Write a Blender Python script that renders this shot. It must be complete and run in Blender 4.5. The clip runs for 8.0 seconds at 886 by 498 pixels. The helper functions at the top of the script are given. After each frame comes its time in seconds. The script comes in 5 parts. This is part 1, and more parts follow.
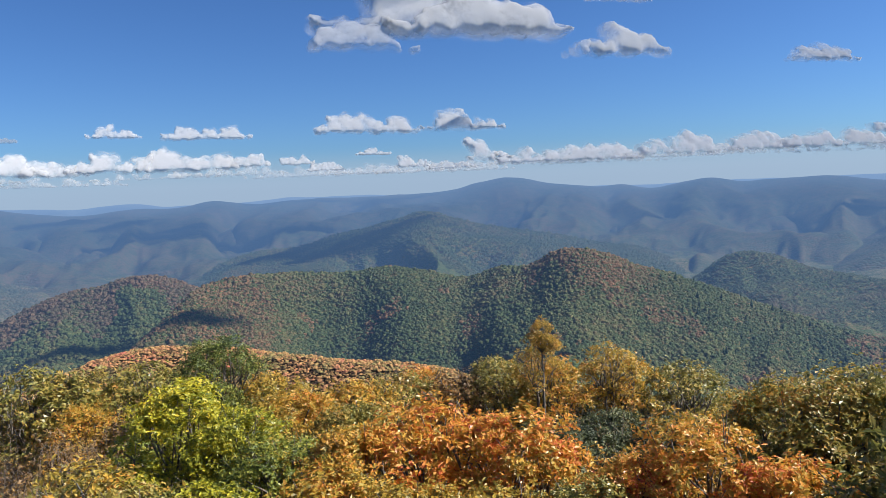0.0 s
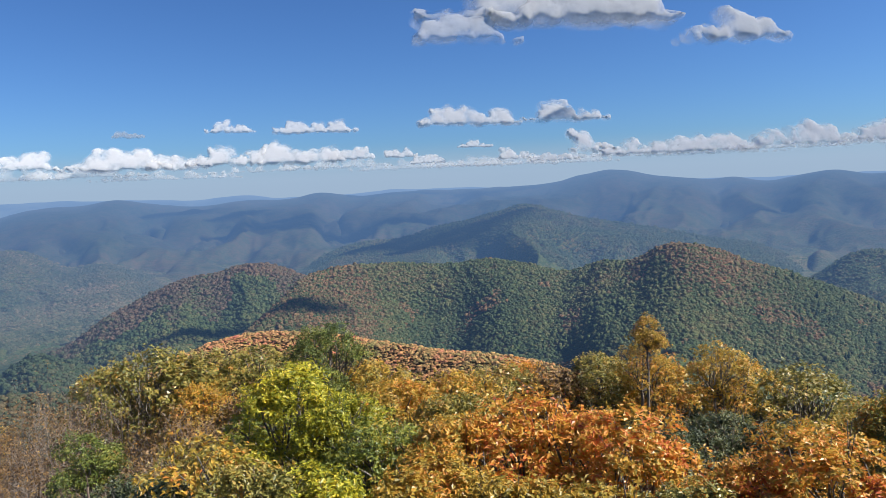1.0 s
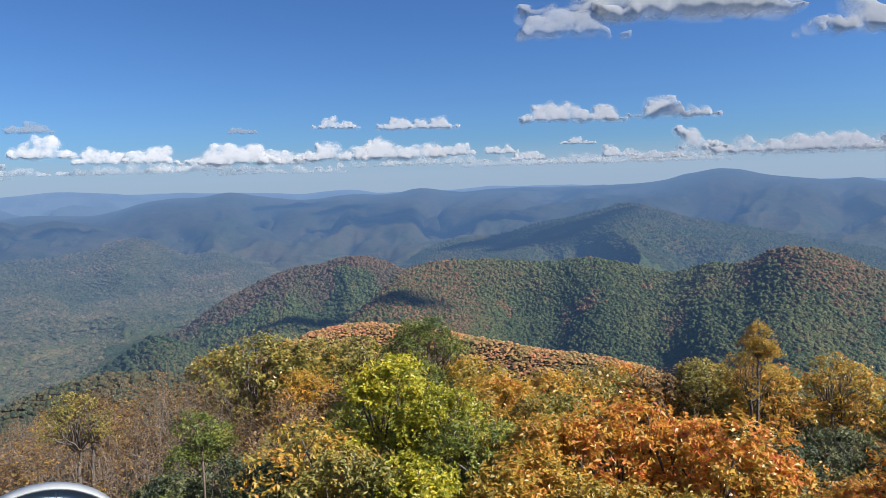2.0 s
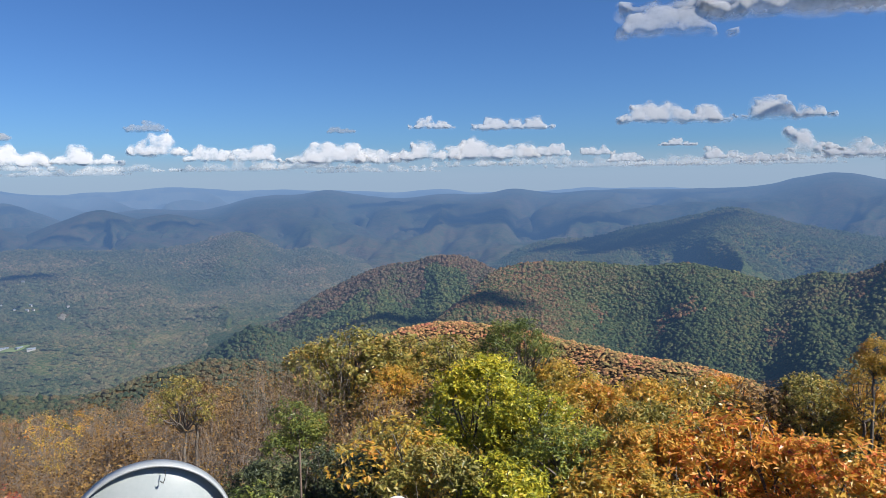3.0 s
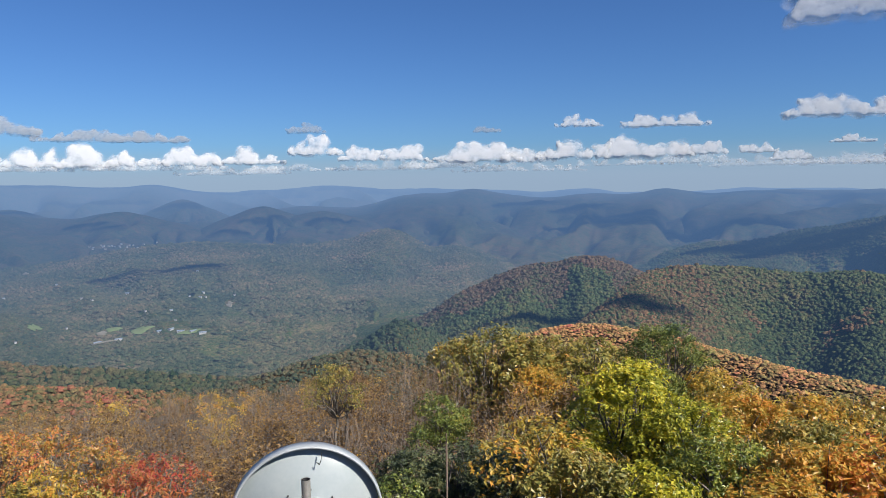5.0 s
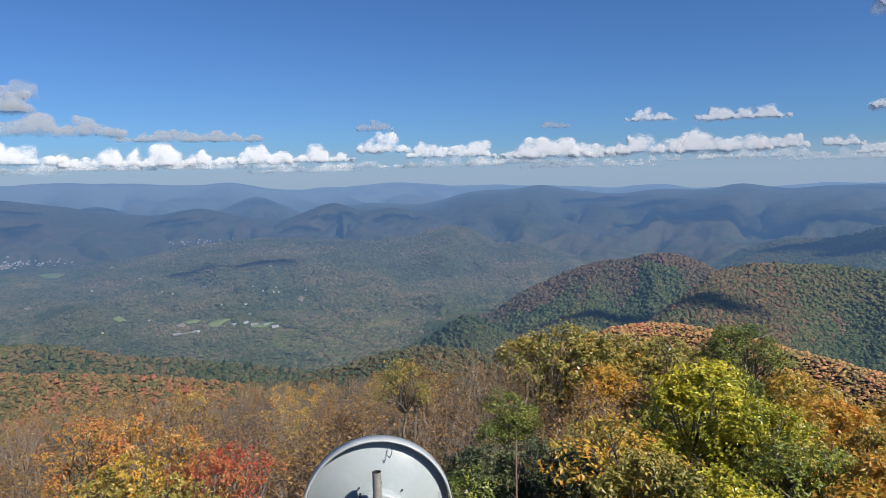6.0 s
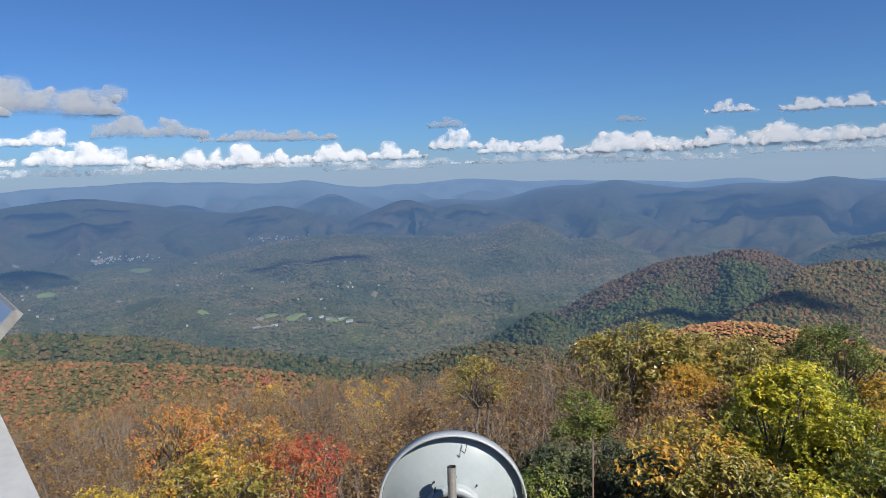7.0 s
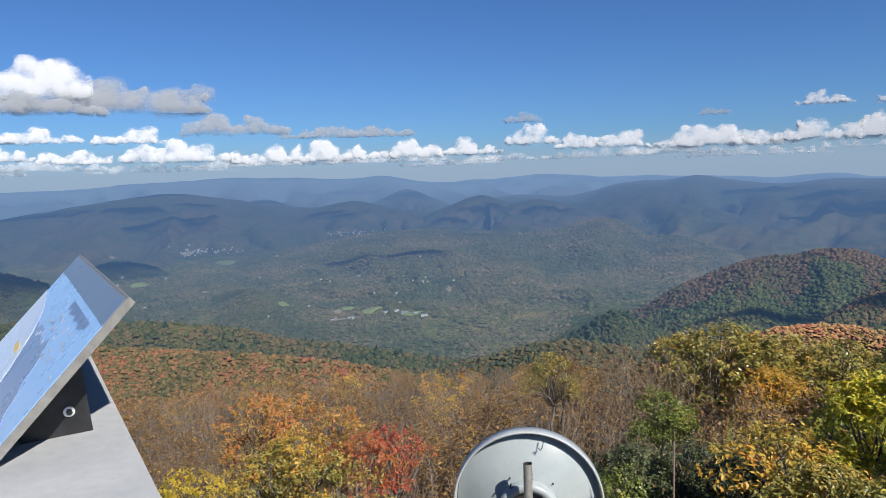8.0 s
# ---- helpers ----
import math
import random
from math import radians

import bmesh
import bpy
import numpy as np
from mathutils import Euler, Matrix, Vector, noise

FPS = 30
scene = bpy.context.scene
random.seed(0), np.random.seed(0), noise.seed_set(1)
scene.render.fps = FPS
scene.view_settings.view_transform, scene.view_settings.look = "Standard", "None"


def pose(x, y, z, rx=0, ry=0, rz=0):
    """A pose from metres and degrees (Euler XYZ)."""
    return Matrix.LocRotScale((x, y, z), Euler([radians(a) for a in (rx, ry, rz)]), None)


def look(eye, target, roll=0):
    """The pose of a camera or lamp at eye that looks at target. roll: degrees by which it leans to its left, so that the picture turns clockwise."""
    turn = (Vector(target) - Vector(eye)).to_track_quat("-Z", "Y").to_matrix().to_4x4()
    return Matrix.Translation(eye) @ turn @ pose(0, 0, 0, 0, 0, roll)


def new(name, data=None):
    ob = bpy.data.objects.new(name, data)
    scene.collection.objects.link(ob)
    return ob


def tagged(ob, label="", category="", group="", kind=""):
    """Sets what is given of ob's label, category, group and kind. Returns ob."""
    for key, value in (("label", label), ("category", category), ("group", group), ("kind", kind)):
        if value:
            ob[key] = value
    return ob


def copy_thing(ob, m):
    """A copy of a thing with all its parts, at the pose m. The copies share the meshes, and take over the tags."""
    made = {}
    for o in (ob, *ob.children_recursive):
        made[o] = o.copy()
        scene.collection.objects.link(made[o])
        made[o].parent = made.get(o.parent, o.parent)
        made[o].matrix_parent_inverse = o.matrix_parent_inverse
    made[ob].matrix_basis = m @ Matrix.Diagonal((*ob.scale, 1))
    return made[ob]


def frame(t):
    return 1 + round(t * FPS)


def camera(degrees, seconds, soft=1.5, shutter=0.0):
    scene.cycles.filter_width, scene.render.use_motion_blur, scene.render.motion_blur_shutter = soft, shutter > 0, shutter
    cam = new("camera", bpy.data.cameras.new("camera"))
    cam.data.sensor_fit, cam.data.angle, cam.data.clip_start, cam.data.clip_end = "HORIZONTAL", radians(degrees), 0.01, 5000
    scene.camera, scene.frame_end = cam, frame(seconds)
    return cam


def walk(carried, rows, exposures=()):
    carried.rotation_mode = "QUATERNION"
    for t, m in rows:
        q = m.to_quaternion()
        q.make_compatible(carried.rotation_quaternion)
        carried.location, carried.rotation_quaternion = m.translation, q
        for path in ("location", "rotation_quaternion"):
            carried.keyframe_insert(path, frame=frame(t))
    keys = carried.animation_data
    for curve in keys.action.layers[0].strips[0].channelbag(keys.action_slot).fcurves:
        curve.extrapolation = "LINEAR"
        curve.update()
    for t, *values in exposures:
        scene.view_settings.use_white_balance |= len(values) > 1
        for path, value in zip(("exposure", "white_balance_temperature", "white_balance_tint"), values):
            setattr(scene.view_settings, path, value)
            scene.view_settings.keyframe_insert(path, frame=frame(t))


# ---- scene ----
# ---- camera and its walk ----
EYE, ARM = 10.0, 0.42  # height of the lens over the summit; radius of the turn
cam = camera(64.4, 8.0, 0.75)
ROWS = [  # seconds, yaw, pitch, roll
    (0.0, 0.0, -5.5, 2.43),
    (0.5, 4.2, -5.67, 2.44),
    (1.0, 8.22, -5.78, 2.4),
    (1.5, 12.25, -5.81, 2.14),
    (3.0, 23.71, -5.6, 0.94),
    (3.5, 26.95, -5.46, 0.78),
    (4.0, 29.87, -5.4, 0.71),
    (4.5, 32.66, -5.43, 0.73),
    (6.0, 40.88, -5.7, 1.13),
    (6.5, 43.75, -5.79, 1.44),
    (7.0, 46.75, -5.87, 1.69),
    (7.5, 49.89, -5.98, 1.79),
    (8.0, 52.88, -6.06, 1.76),
]


def eye_pose(yaw, pitch, roll):
    x, y = -ARM * math.sin(radians(yaw)), ARM * math.cos(radians(yaw))
    return pose(x, y, EYE, pitch, 0, yaw) @ pose(0, 0, 0, 0, roll, 0) @ pose(0, 0, 0, 90)


walk(cam, [(t, eye_pose(yaw, pitch, roll)) for t, yaw, pitch, roll in ROWS], [(0.0, 0.97), (4.0, 0.82), (8.0, 0.72)])

# ---- world and sun ----
SUN_AZ, SUN_EL = -90.0, 42.0  # degrees left of ahead, degrees up
world = bpy.data.worlds.new("world")
scene.world = world
world.use_nodes = True
wn = world.node_tree
sky = wn.nodes.new("ShaderNodeTexSky")
sky.sky_type, sky.sun_disc = "NISHITA", False
sky.sun_elevation, sky.sun_rotation = radians(SUN_EL), radians(-SUN_AZ)
sky.altitude, sky.air_density, sky.dust_density, sky.ozone_density = 1450, 1.0, 1.4, 0.9
wn.nodes["Background"].inputs["Strength"].default_value = 0.042
tint = wn.nodes.new("ShaderNodeMix")  # the deep blue of dry mountain air
tint.data_type, tint.blend_type = "RGBA", "MULTIPLY"
tint.inputs[0].default_value = 1.0
tint.inputs[7].default_value = (0.505, 0.865, 1.42, 1)
wn.links.new(sky.outputs[0], tint.inputs[6])
wn.links.new(tint.outputs[2], wn.nodes["Background"].inputs["Color"])

sun_data = bpy.data.lights.new("sun", "SUN")
sun_data.energy, sun_data.angle, sun_data.color = 5.0, radians(0.5), (1.0, 0.95, 0.87)
sun = new("sun", sun_data)
sa, se = radians(SUN_AZ), radians(SUN_EL)
sun_dir = Vector((-math.sin(sa) * math.cos(se), math.cos(sa) * math.cos(se), math.sin(se)))
sun.matrix_world = look(sun_dir * 100, (0, 0, 0))

# ---- numeric tools ----

def hash3(i, j, k, seed):
    n = (i * 374761393 + j * 668265263 + k * 2147483647 + seed * 974634777) & 0x7FFFFFFF
    n = ((n ^ (n >> 13)) * 1274126177) & 0x7FFFFFFF
    n = ((n ^ (n >> 16)) * 668265263) & 0x7FFFFFFF
    return ((n ^ (n >> 15)) & 0xFFFF) / 65535.0


def vnoise(x, y, z=0.0, seed=0):
    x, y, z = np.broadcast_arrays(np.asarray(x, float), np.asarray(y, float), np.asarray(z, float))
    i, j, k = np.floor(x).astype(np.int64), np.floor(y).astype(np.int64), np.floor(z).astype(np.int64)
    u, v, w = x - i, y - j, z - k
    u, v, w = u * u * (3 - 2 * u), v * v * (3 - 2 * v), w * w * (3 - 2 * w)
    out = 0.0
    for a in (0, 1):
        for b in (0, 1):
            for c in (0, 1):
                out = out + hash3(i + a, j + b, k + c, seed) * np.abs(1 - a - u) * np.abs(1 - b - v) * np.abs(1 - c - w)
    return out


def fbm(x, y, z=0.0, octaves=4, seed=0, gain=0.5):
    total, amp, norm = 0.0, 1.0, 0.0
    for o in range(octaves):
        total = total + amp * (vnoise(x, y, z, seed + o * 17) * 2 - 1)
        norm += amp
        amp *= gain
        x, y, z = np.asarray(x) * 2.03 + 5.1, np.asarray(y) * 2.03 + 3.7, np.asarray(z) * 2.03 + 1.3
    return total / norm


def smooth(x, a, b):
    t = np.clip((np.asarray(x, float) - a) / (b - a), 0, 1)
    return t * t * (3 - 2 * t)


def spline(xs, ys, x):
    """Hermite curve through a few guide values, straight outside them."""
    xs, ys, x = np.asarray(xs, float), np.asarray(ys, float), np.asarray(x, float)
    m = np.gradient(ys, xs)
    i = np.clip(np.searchsorted(xs, x) - 1, 0, len(xs) - 2)
    h = xs[i + 1] - xs[i]
    t = np.clip((x - xs[i]) / h, 0, 1)
    h00, h10 = 2 * t**3 - 3 * t**2 + 1, t**3 - 2 * t**2 + t
    h01, h11 = -2 * t**3 + 3 * t**2, t**3 - t**2
    return h00 * ys[i] + h10 * h * m[i] + h01 * ys[i + 1] + h11 * h * m[i + 1]


def polar(az, d):
    a = np.radians(az)
    return -np.sin(a) * d, np.cos(a) * d


def mesh_from(name, verts, faces, material=None, smooth_faces=True):
    me = bpy.data.meshes.new(name)
    verts, faces = np.asarray(verts, np.float32), np.asarray(faces, np.int32)
    n, k = faces.shape
    me.vertices.add(len(verts))
    me.vertices.foreach_set("co", verts.ravel())
    me.loops.add(n * k)
    me.loops.foreach_set("vertex_index", faces.ravel())
    me.polygons.add(n)
    me.polygons.foreach_set("loop_start", np.arange(0, n * k, k, dtype=np.int32))
    me.polygons.foreach_set("use_smooth", np.full(n, smooth_faces))
    me.update(calc_edges=True)
    if material:
        me.materials.append(material)
    return me


def grid_faces(rows, cols, closed=False):
    i = np.arange(rows - 1)[:, None] * cols
    j = np.arange(cols if closed else cols - 1)[None, :]
    j1 = (j + 1) % cols
    return np.stack([i + j, i + j1, i + cols + j1, i + cols + j], -1).reshape(-1, 4)


def part(name, bm, material, parent, label=""):
    me = bpy.data.meshes.new(name)
    bm.to_mesh(me)
    bm.free()
    me.materials.append(material)
    ob = new(name, me)
    ob.parent = parent
    return tagged(ob, label)


def put(name, me, parent=None, label="", category="", group="", kind=""):
    ob = new(name, me)
    ob.parent = parent
    return tagged(ob, label, category, group, kind)


# ---- materials ----
def node_mat(name):
    m = bpy.data.materials.new(name)
    m.use_nodes = True
    nt = m.node_tree
    nt.nodes.clear()
    return m, nt


def add(nt, kind, **inputs):
    n = nt.nodes.new(kind)
    for key, value in inputs.items():
        n.inputs[key.replace("_", " ")].default_value = value
    return n


def math_node(nt, op, a, b=None):
    n = nt.nodes.new("ShaderNodeMath")
    n.operation = op
    for i, v in enumerate((a, b)):
        if v is None:
            continue
        if isinstance(v, (int, float)):
            n.inputs[i].default_value = v
        else:
            nt.links.new(v, n.inputs[i])
    return n.outputs[0]


def ramp(nt, fac, stops):
    n = nt.nodes.new("ShaderNodeValToRGB")
    els = n.color_ramp.elements
    while len(els) < len(stops):
        els.new(0.5)
    for e, (p, c) in zip(els, stops):
        e.position, e.color = p, (*c, 1)
    nt.links.new(fac, n.inputs[0])
    return n.outputs[0]


def noise_tex(nt, scale, detail=4.0, vector=None, rough=0.55):
    n = add(nt, "ShaderNodeTexNoise", Scale=scale, Detail=detail, Roughness=rough)
    if vector is not None:
        nt.links.new(vector, n.inputs["Vector"])
    return n.outputs["Fac"]


def mix_rgb(nt, fac, a, b, mode="MIX"):
    n = nt.nodes.new("ShaderNodeMix")
    n.data_type, n.blend_type = "RGBA", mode
    for i, v in ((0, fac), (6, a), (7, b)):
        if isinstance(v, (int, float)):
            n.inputs[i].default_value = v
        elif isinstance(v, tuple):
            n.inputs[i].default_value = (*v, 1)
        else:
            nt.links.new(v, n.inputs[i])
    return n.outputs[2]


def bump(nt, height, strength, distance):
    n = add(nt, "ShaderNodeBump", Strength=strength, Distance=distance)
    nt.links.new(height, n.inputs["Height"])
    return n.outputs[0]


def finish(nt, shader):
    out = nt.nodes.new("ShaderNodeOutputMaterial")
    nt.links.new(shader, out.inputs[0])


HAZE_NEAR, HAZE_FAR, HAZE_LENGTH = (0.051, 0.103, 0.208), (0.125, 0.205, 0.345), 2600.0


def painted_haze(nt, shader):
    """Distance haze painted over a far surface as emission, by its distance from the tower: paler the more of it there
    is.
    """
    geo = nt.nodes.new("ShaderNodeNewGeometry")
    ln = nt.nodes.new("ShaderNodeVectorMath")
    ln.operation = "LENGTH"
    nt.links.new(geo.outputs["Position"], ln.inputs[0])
    depth = math_node(nt, "POWER", math_node(nt, "MULTIPLY", ln.outputs["Value"], 1 / HAZE_LENGTH), 1.4)
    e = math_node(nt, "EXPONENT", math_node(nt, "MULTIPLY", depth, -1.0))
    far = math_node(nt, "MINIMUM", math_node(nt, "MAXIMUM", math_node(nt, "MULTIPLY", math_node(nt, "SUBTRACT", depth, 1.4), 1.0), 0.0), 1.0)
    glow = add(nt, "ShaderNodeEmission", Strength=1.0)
    nt.links.new(mix_rgb(nt, far, HAZE_NEAR, HAZE_FAR), glow.inputs["Color"])
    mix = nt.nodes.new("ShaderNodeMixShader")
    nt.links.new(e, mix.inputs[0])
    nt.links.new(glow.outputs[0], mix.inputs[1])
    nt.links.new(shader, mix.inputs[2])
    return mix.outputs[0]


def forest_mat(name, dark, mid, warm, warm_at=0.62, grain=7.0, patch=180.0, speck=0.42, relief=0.8):
    """Far woodland: crowns as grain and relief at two sizes, autumn colour in patches."""
    m, nt = node_mat(name)
    geo = nt.nodes.new("ShaderNodeNewGeometry")
    pos = geo.outputs["Position"]
    cells = []
    for size in (grain, grain * 0.55):
        vor = add(nt, "ShaderNodeTexVoronoi", Scale=1.0 / size, Randomness=1.0)
        vor.voronoi_dimensions = "3D"
        nt.links.new(pos, vor.inputs["Vector"])
        cells.append(vor)
    tone = nt.nodes.new("ShaderNodeSeparateColor")
    nt.links.new(cells[0].outputs["Color"], tone.inputs[0])
    big = noise_tex(nt, 1.0 / patch, 5.0, pos, 0.6)
    stand = noise_tex(nt, 7.0 / patch, 4.0, pos, 0.6)
    fac = math_node(nt, "ADD", math_node(nt, "MULTIPLY", tone.outputs[0], speck), math_node(nt, "MULTIPLY", big, 0.95 - speck))
    fac = math_node(nt, "ADD", fac, math_node(nt, "MULTIPLY", math_node(nt, "SUBTRACT", stand, 0.33), 0.7))
    col = ramp(nt, fac, [(0.2, dark), (0.48, mid), (warm_at, tuple(0.5 * (a + b) for a, b in zip(mid, warm))), (0.86, warm)])
    bsdf = add(nt, "ShaderNodeBsdfPrincipled", Roughness=0.9)
    bsdf.inputs["Specular IOR Level"].default_value = 0.1
    nt.links.new(col, bsdf.inputs["Base Color"])
    h = math_node(nt, "ADD", math_node(nt, "MULTIPLY", cells[0].outputs["Distance"], -1.0), math_node(nt, "MULTIPLY", cells[1].outputs["Distance"], -0.5))
    nt.links.new(bump(nt, h, relief, grain * 0.55), bsdf.inputs["Normal"])
    finish(nt, painted_haze(nt, bsdf.outputs[0]))
    return m


def crowns_mat(name, stops, patch=90.0, spread=0.55):
    """Tree crowns of a slope: each crown its own tone, shifted in patches."""
    m, nt = node_mat(name)
    geo = nt.nodes.new("ShaderNodeNewGeometry")
    big = noise_tex(nt, 1.0 / patch, 4.0, geo.outputs["Position"], 0.6)
    tone = nt.nodes.new("ShaderNodeAttribute")
    tone.attribute_name = "tone"  # one value a tree
    fac = math_node(nt, "ADD", math_node(nt, "MULTIPLY", tone.outputs["Fac"], spread), math_node(nt, "MULTIPLY", math_node(nt, "SUBTRACT", big, 0.5), 1.5))
    fac = math_node(nt, "ADD", fac, (1 - spread) / 2)
    fac = math_node(nt, "ADD", fac, math_node(nt, "MULTIPLY", math_node(nt, "SUBTRACT", geo.outputs["Random Per Island"], 0.5), 0.2))
    col = ramp(nt, fac, stops)
    fine = noise_tex(nt, 0.55, 5.0, geo.outputs["Position"], 0.65)
    col = mix_rgb(nt, 0.62, col, ramp(nt, fine, [(0.34, (0.5, 0.5, 0.5)), (0.66, (1.65, 1.65, 1.65))]), "MULTIPLY")
    bsdf = add(nt, "ShaderNodeBsdfPrincipled", Roughness=0.85)
    bsdf.inputs["Specular IOR Level"].default_value = 0.15
    nt.links.new(col, bsdf.inputs["Base Color"])
    nt.links.new(bump(nt, fine, 1.0, 2.2), bsdf.inputs["Normal"])
    finish(nt, painted_haze(nt, bsdf.outputs[0]))
    return m


def leaf_mat(name, stops, through_light=0.35, gloss=0.4):
    m, nt = node_mat(name)
    geo = nt.nodes.new("ShaderNodeNewGeometry")
    info = nt.nodes.new("ShaderNodeObjectInfo")
    big = noise_tex(nt, 1.1, 3.0, geo.outputs["Position"], 0.6)
    fac = math_node(nt, "ADD", math_node(nt, "MULTIPLY", geo.outputs["Random Per Island"], 0.65), math_node(nt, "MULTIPLY", math_node(nt, "SUBTRACT", big, 0.5), 1.2))
    fac = math_node(nt, "ADD", fac, math_node(nt, "ADD", math_node(nt, "MULTIPLY", info.outputs["Random"], 0.2), 0.07))
    col = ramp(nt, fac, stops)
    bsdf = add(nt, "ShaderNodeBsdfPrincipled", Roughness=gloss)
    bsdf.inputs["Specular IOR Level"].default_value = 0.5
    nt.links.new(col, bsdf.inputs["Base Color"])
    tr = nt.nodes.new("ShaderNodeBsdfTranslucent")
    nt.links.new(col, tr.inputs["Color"])
    mix = nt.nodes.new("ShaderNodeMixShader")
    mix.inputs[0].default_value = through_light
    nt.links.new(bsdf.outputs[0], mix.inputs[1])
    nt.links.new(tr.outputs[0], mix.inputs[2])
    finish(nt, mix.outputs[0])
    return m


def solid_mat(name, a, b, scale=8.0, rough=0.6, metal=0.0, relief=0.0, rough_var=0.1, detail=6.0, far=False):
    m, nt = node_mat(name)
    tc = nt.nodes.new("ShaderNodeTexCoord")
    n1 = noise_tex(nt, scale, detail, tc.outputs["Object"], 0.65)
    n2 = noise_tex(nt, scale * 9, 3.0, tc.outputs["Object"])
    fac = math_node(nt, "ADD", math_node(nt, "MULTIPLY", n1, 0.75), math_node(nt, "MULTIPLY", n2, 0.25))
    col = ramp(nt, fac, [(0.35, a), (0.65, b)])
    bsdf = add(nt, "ShaderNodeBsdfPrincipled", Metallic=metal)
    nt.links.new(col, bsdf.inputs["Base Color"])
    nt.links.new(math_node(nt, "ADD", math_node(nt, "MULTIPLY", n1, rough_var * 2), rough - rough_var), bsdf.inputs["Roughness"])
    if relief:
        nt.links.new(bump(nt, fac, 0.6, relief), bsdf.inputs["Normal"])
    # far: distance haze is mixed over the surface as emission
    finish(nt, painted_haze(nt, bsdf.outputs[0]) if far else bsdf.outputs[0])
    return m


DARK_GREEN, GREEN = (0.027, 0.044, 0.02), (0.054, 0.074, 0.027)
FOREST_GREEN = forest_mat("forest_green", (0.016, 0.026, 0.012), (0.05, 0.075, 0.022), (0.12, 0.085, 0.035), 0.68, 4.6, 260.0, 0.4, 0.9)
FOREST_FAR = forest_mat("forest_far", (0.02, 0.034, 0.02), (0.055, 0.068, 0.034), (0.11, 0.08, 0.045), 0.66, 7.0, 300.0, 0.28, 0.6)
VALLEY = forest_mat("valley_woods", (0.022, 0.042, 0.014), (0.065, 0.085, 0.03), (0.17, 0.135, 0.07), 0.66, 5.0, 300.0, 0.35, 0.8)
CROWNS_RIDGE = crowns_mat("ridge_crowns", [(0.1, DARK_GREEN), (0.42, GREEN), (0.68, (0.095, 0.098, 0.036)), (0.98, (0.13, 0.09, 0.042))], 120.0, 0.36)
CROWNS_SPUR = crowns_mat("turned_crowns", [(0.1, GREEN), (0.35, (0.075, 0.062, 0.034)), (0.62, (0.1, 0.068, 0.04)), (0.92, (0.13, 0.078, 0.042))], 110.0, 0.4)
CROWNS_DARK = crowns_mat("spur_crowns", [(0.1, (0.026, 0.042, 0.02)), (0.45, (0.048, 0.064, 0.027)), (0.7, (0.066, 0.066, 0.03)), (0.98, (0.09, 0.07, 0.036))], 150.0, 0.36)
CROWNS_RED = crowns_mat("shoulder_crowns", [(0.1, DARK_GREEN), (0.35, (0.1, 0.092, 0.036)), (0.55, (0.17, 0.11, 0.046)), (0.76, (0.24, 0.105, 0.05)), (0.95, (0.25, 0.07, 0.052))], 30.0, 0.5)
CROWNS_RUST = crowns_mat("knob_crowns", [(0.1, GREEN), (0.35, (0.1, 0.085, 0.036)), (0.62, (0.14, 0.088, 0.042)), (0.92, (0.19, 0.1, 0.045))], 70.0, 0.45)
CROWNS_MIXED = crowns_mat("foothill_crowns", [(0.1, DARK_GREEN), (0.4, (0.058, 0.065, 0.028)), (0.65, (0.09, 0.078, 0.035)), (0.95, (0.14, 0.088, 0.042))], 60.0, 0.45)
CROWNS_VALLEY = crowns_mat("valley_crowns", [(0.1, (0.036, 0.053, 0.027)), (0.4, (0.076, 0.084, 0.042)), (0.7, (0.118, 0.104, 0.056)), (0.95, (0.175, 0.13, 0.074))], 160.0, 0.4)
CONIFER = crowns_mat("conifer_needles", [(0.2, (0.012, 0.024, 0.012)), (0.8, (0.03, 0.05, 0.018))], 60.0)
CROWNS_ORANGE = crowns_mat("orange_crowns", [(0.05, (0.1, 0.1, 0.035)), (0.25, (0.22, 0.18, 0.06)), (0.5, (0.34, 0.2, 0.07)), (0.74, (0.42, 0.2, 0.08)), (0.95, (0.4, 0.13, 0.08))], 24.0, 0.42)
LITTER = solid_mat("leaf_litter", (0.035, 0.026, 0.014), (0.11, 0.07, 0.03), 0.8, 0.9, 0.0, 0.05)

# ---- the land ----
KNOLL_AZ = [-60, -32, -24, -18, -12, 0, 7, 14, 20, 30, 36, 39.5, 43, 46, 50, 60, 70, 80, 110]
KNOLL_EL = [14.5, 14.3, 15.2, 15.0, 14.5, 15.3, 14.8, 14.1, 13.7, 12.5, 12.4, 12.8, 14.1, 15.0, 15.7, 15.3, 16.0, 15.9, 16.0]
TREE_H = 4.6  # common height of the stunted summit wood


def canopy_drop(az, r):
    """How far the common treetops of the summit lie below the lens."""
    az, r = np.asarray(az, float), np.asarray(r, float)
    edge = np.interp(az, KNOLL_AZ, KNOLL_EL)
    k = np.tan(np.radians(edge))
    rim = 34.0
    near = 3.1 + (k * rim - 3.1) / rim * np.minimum(r, rim)
    west = smooth(az, 36, 44)
    out = np.maximum(r - rim, 0)
    far = (0.44 * (1 - west) + 0.268 * west) * np.minimum(out, 80) + 0.5 * np.maximum(out - 80, 0)
    return near + far


def valley_floor(x, y):
    knolls = np.maximum(fbm(x / 210, y / 210, 0.4, 3, 4), 0) * 34
    return EYE - 256 + 10 * fbm(x / 420, y / 420, 0, 3, 3) + knolls


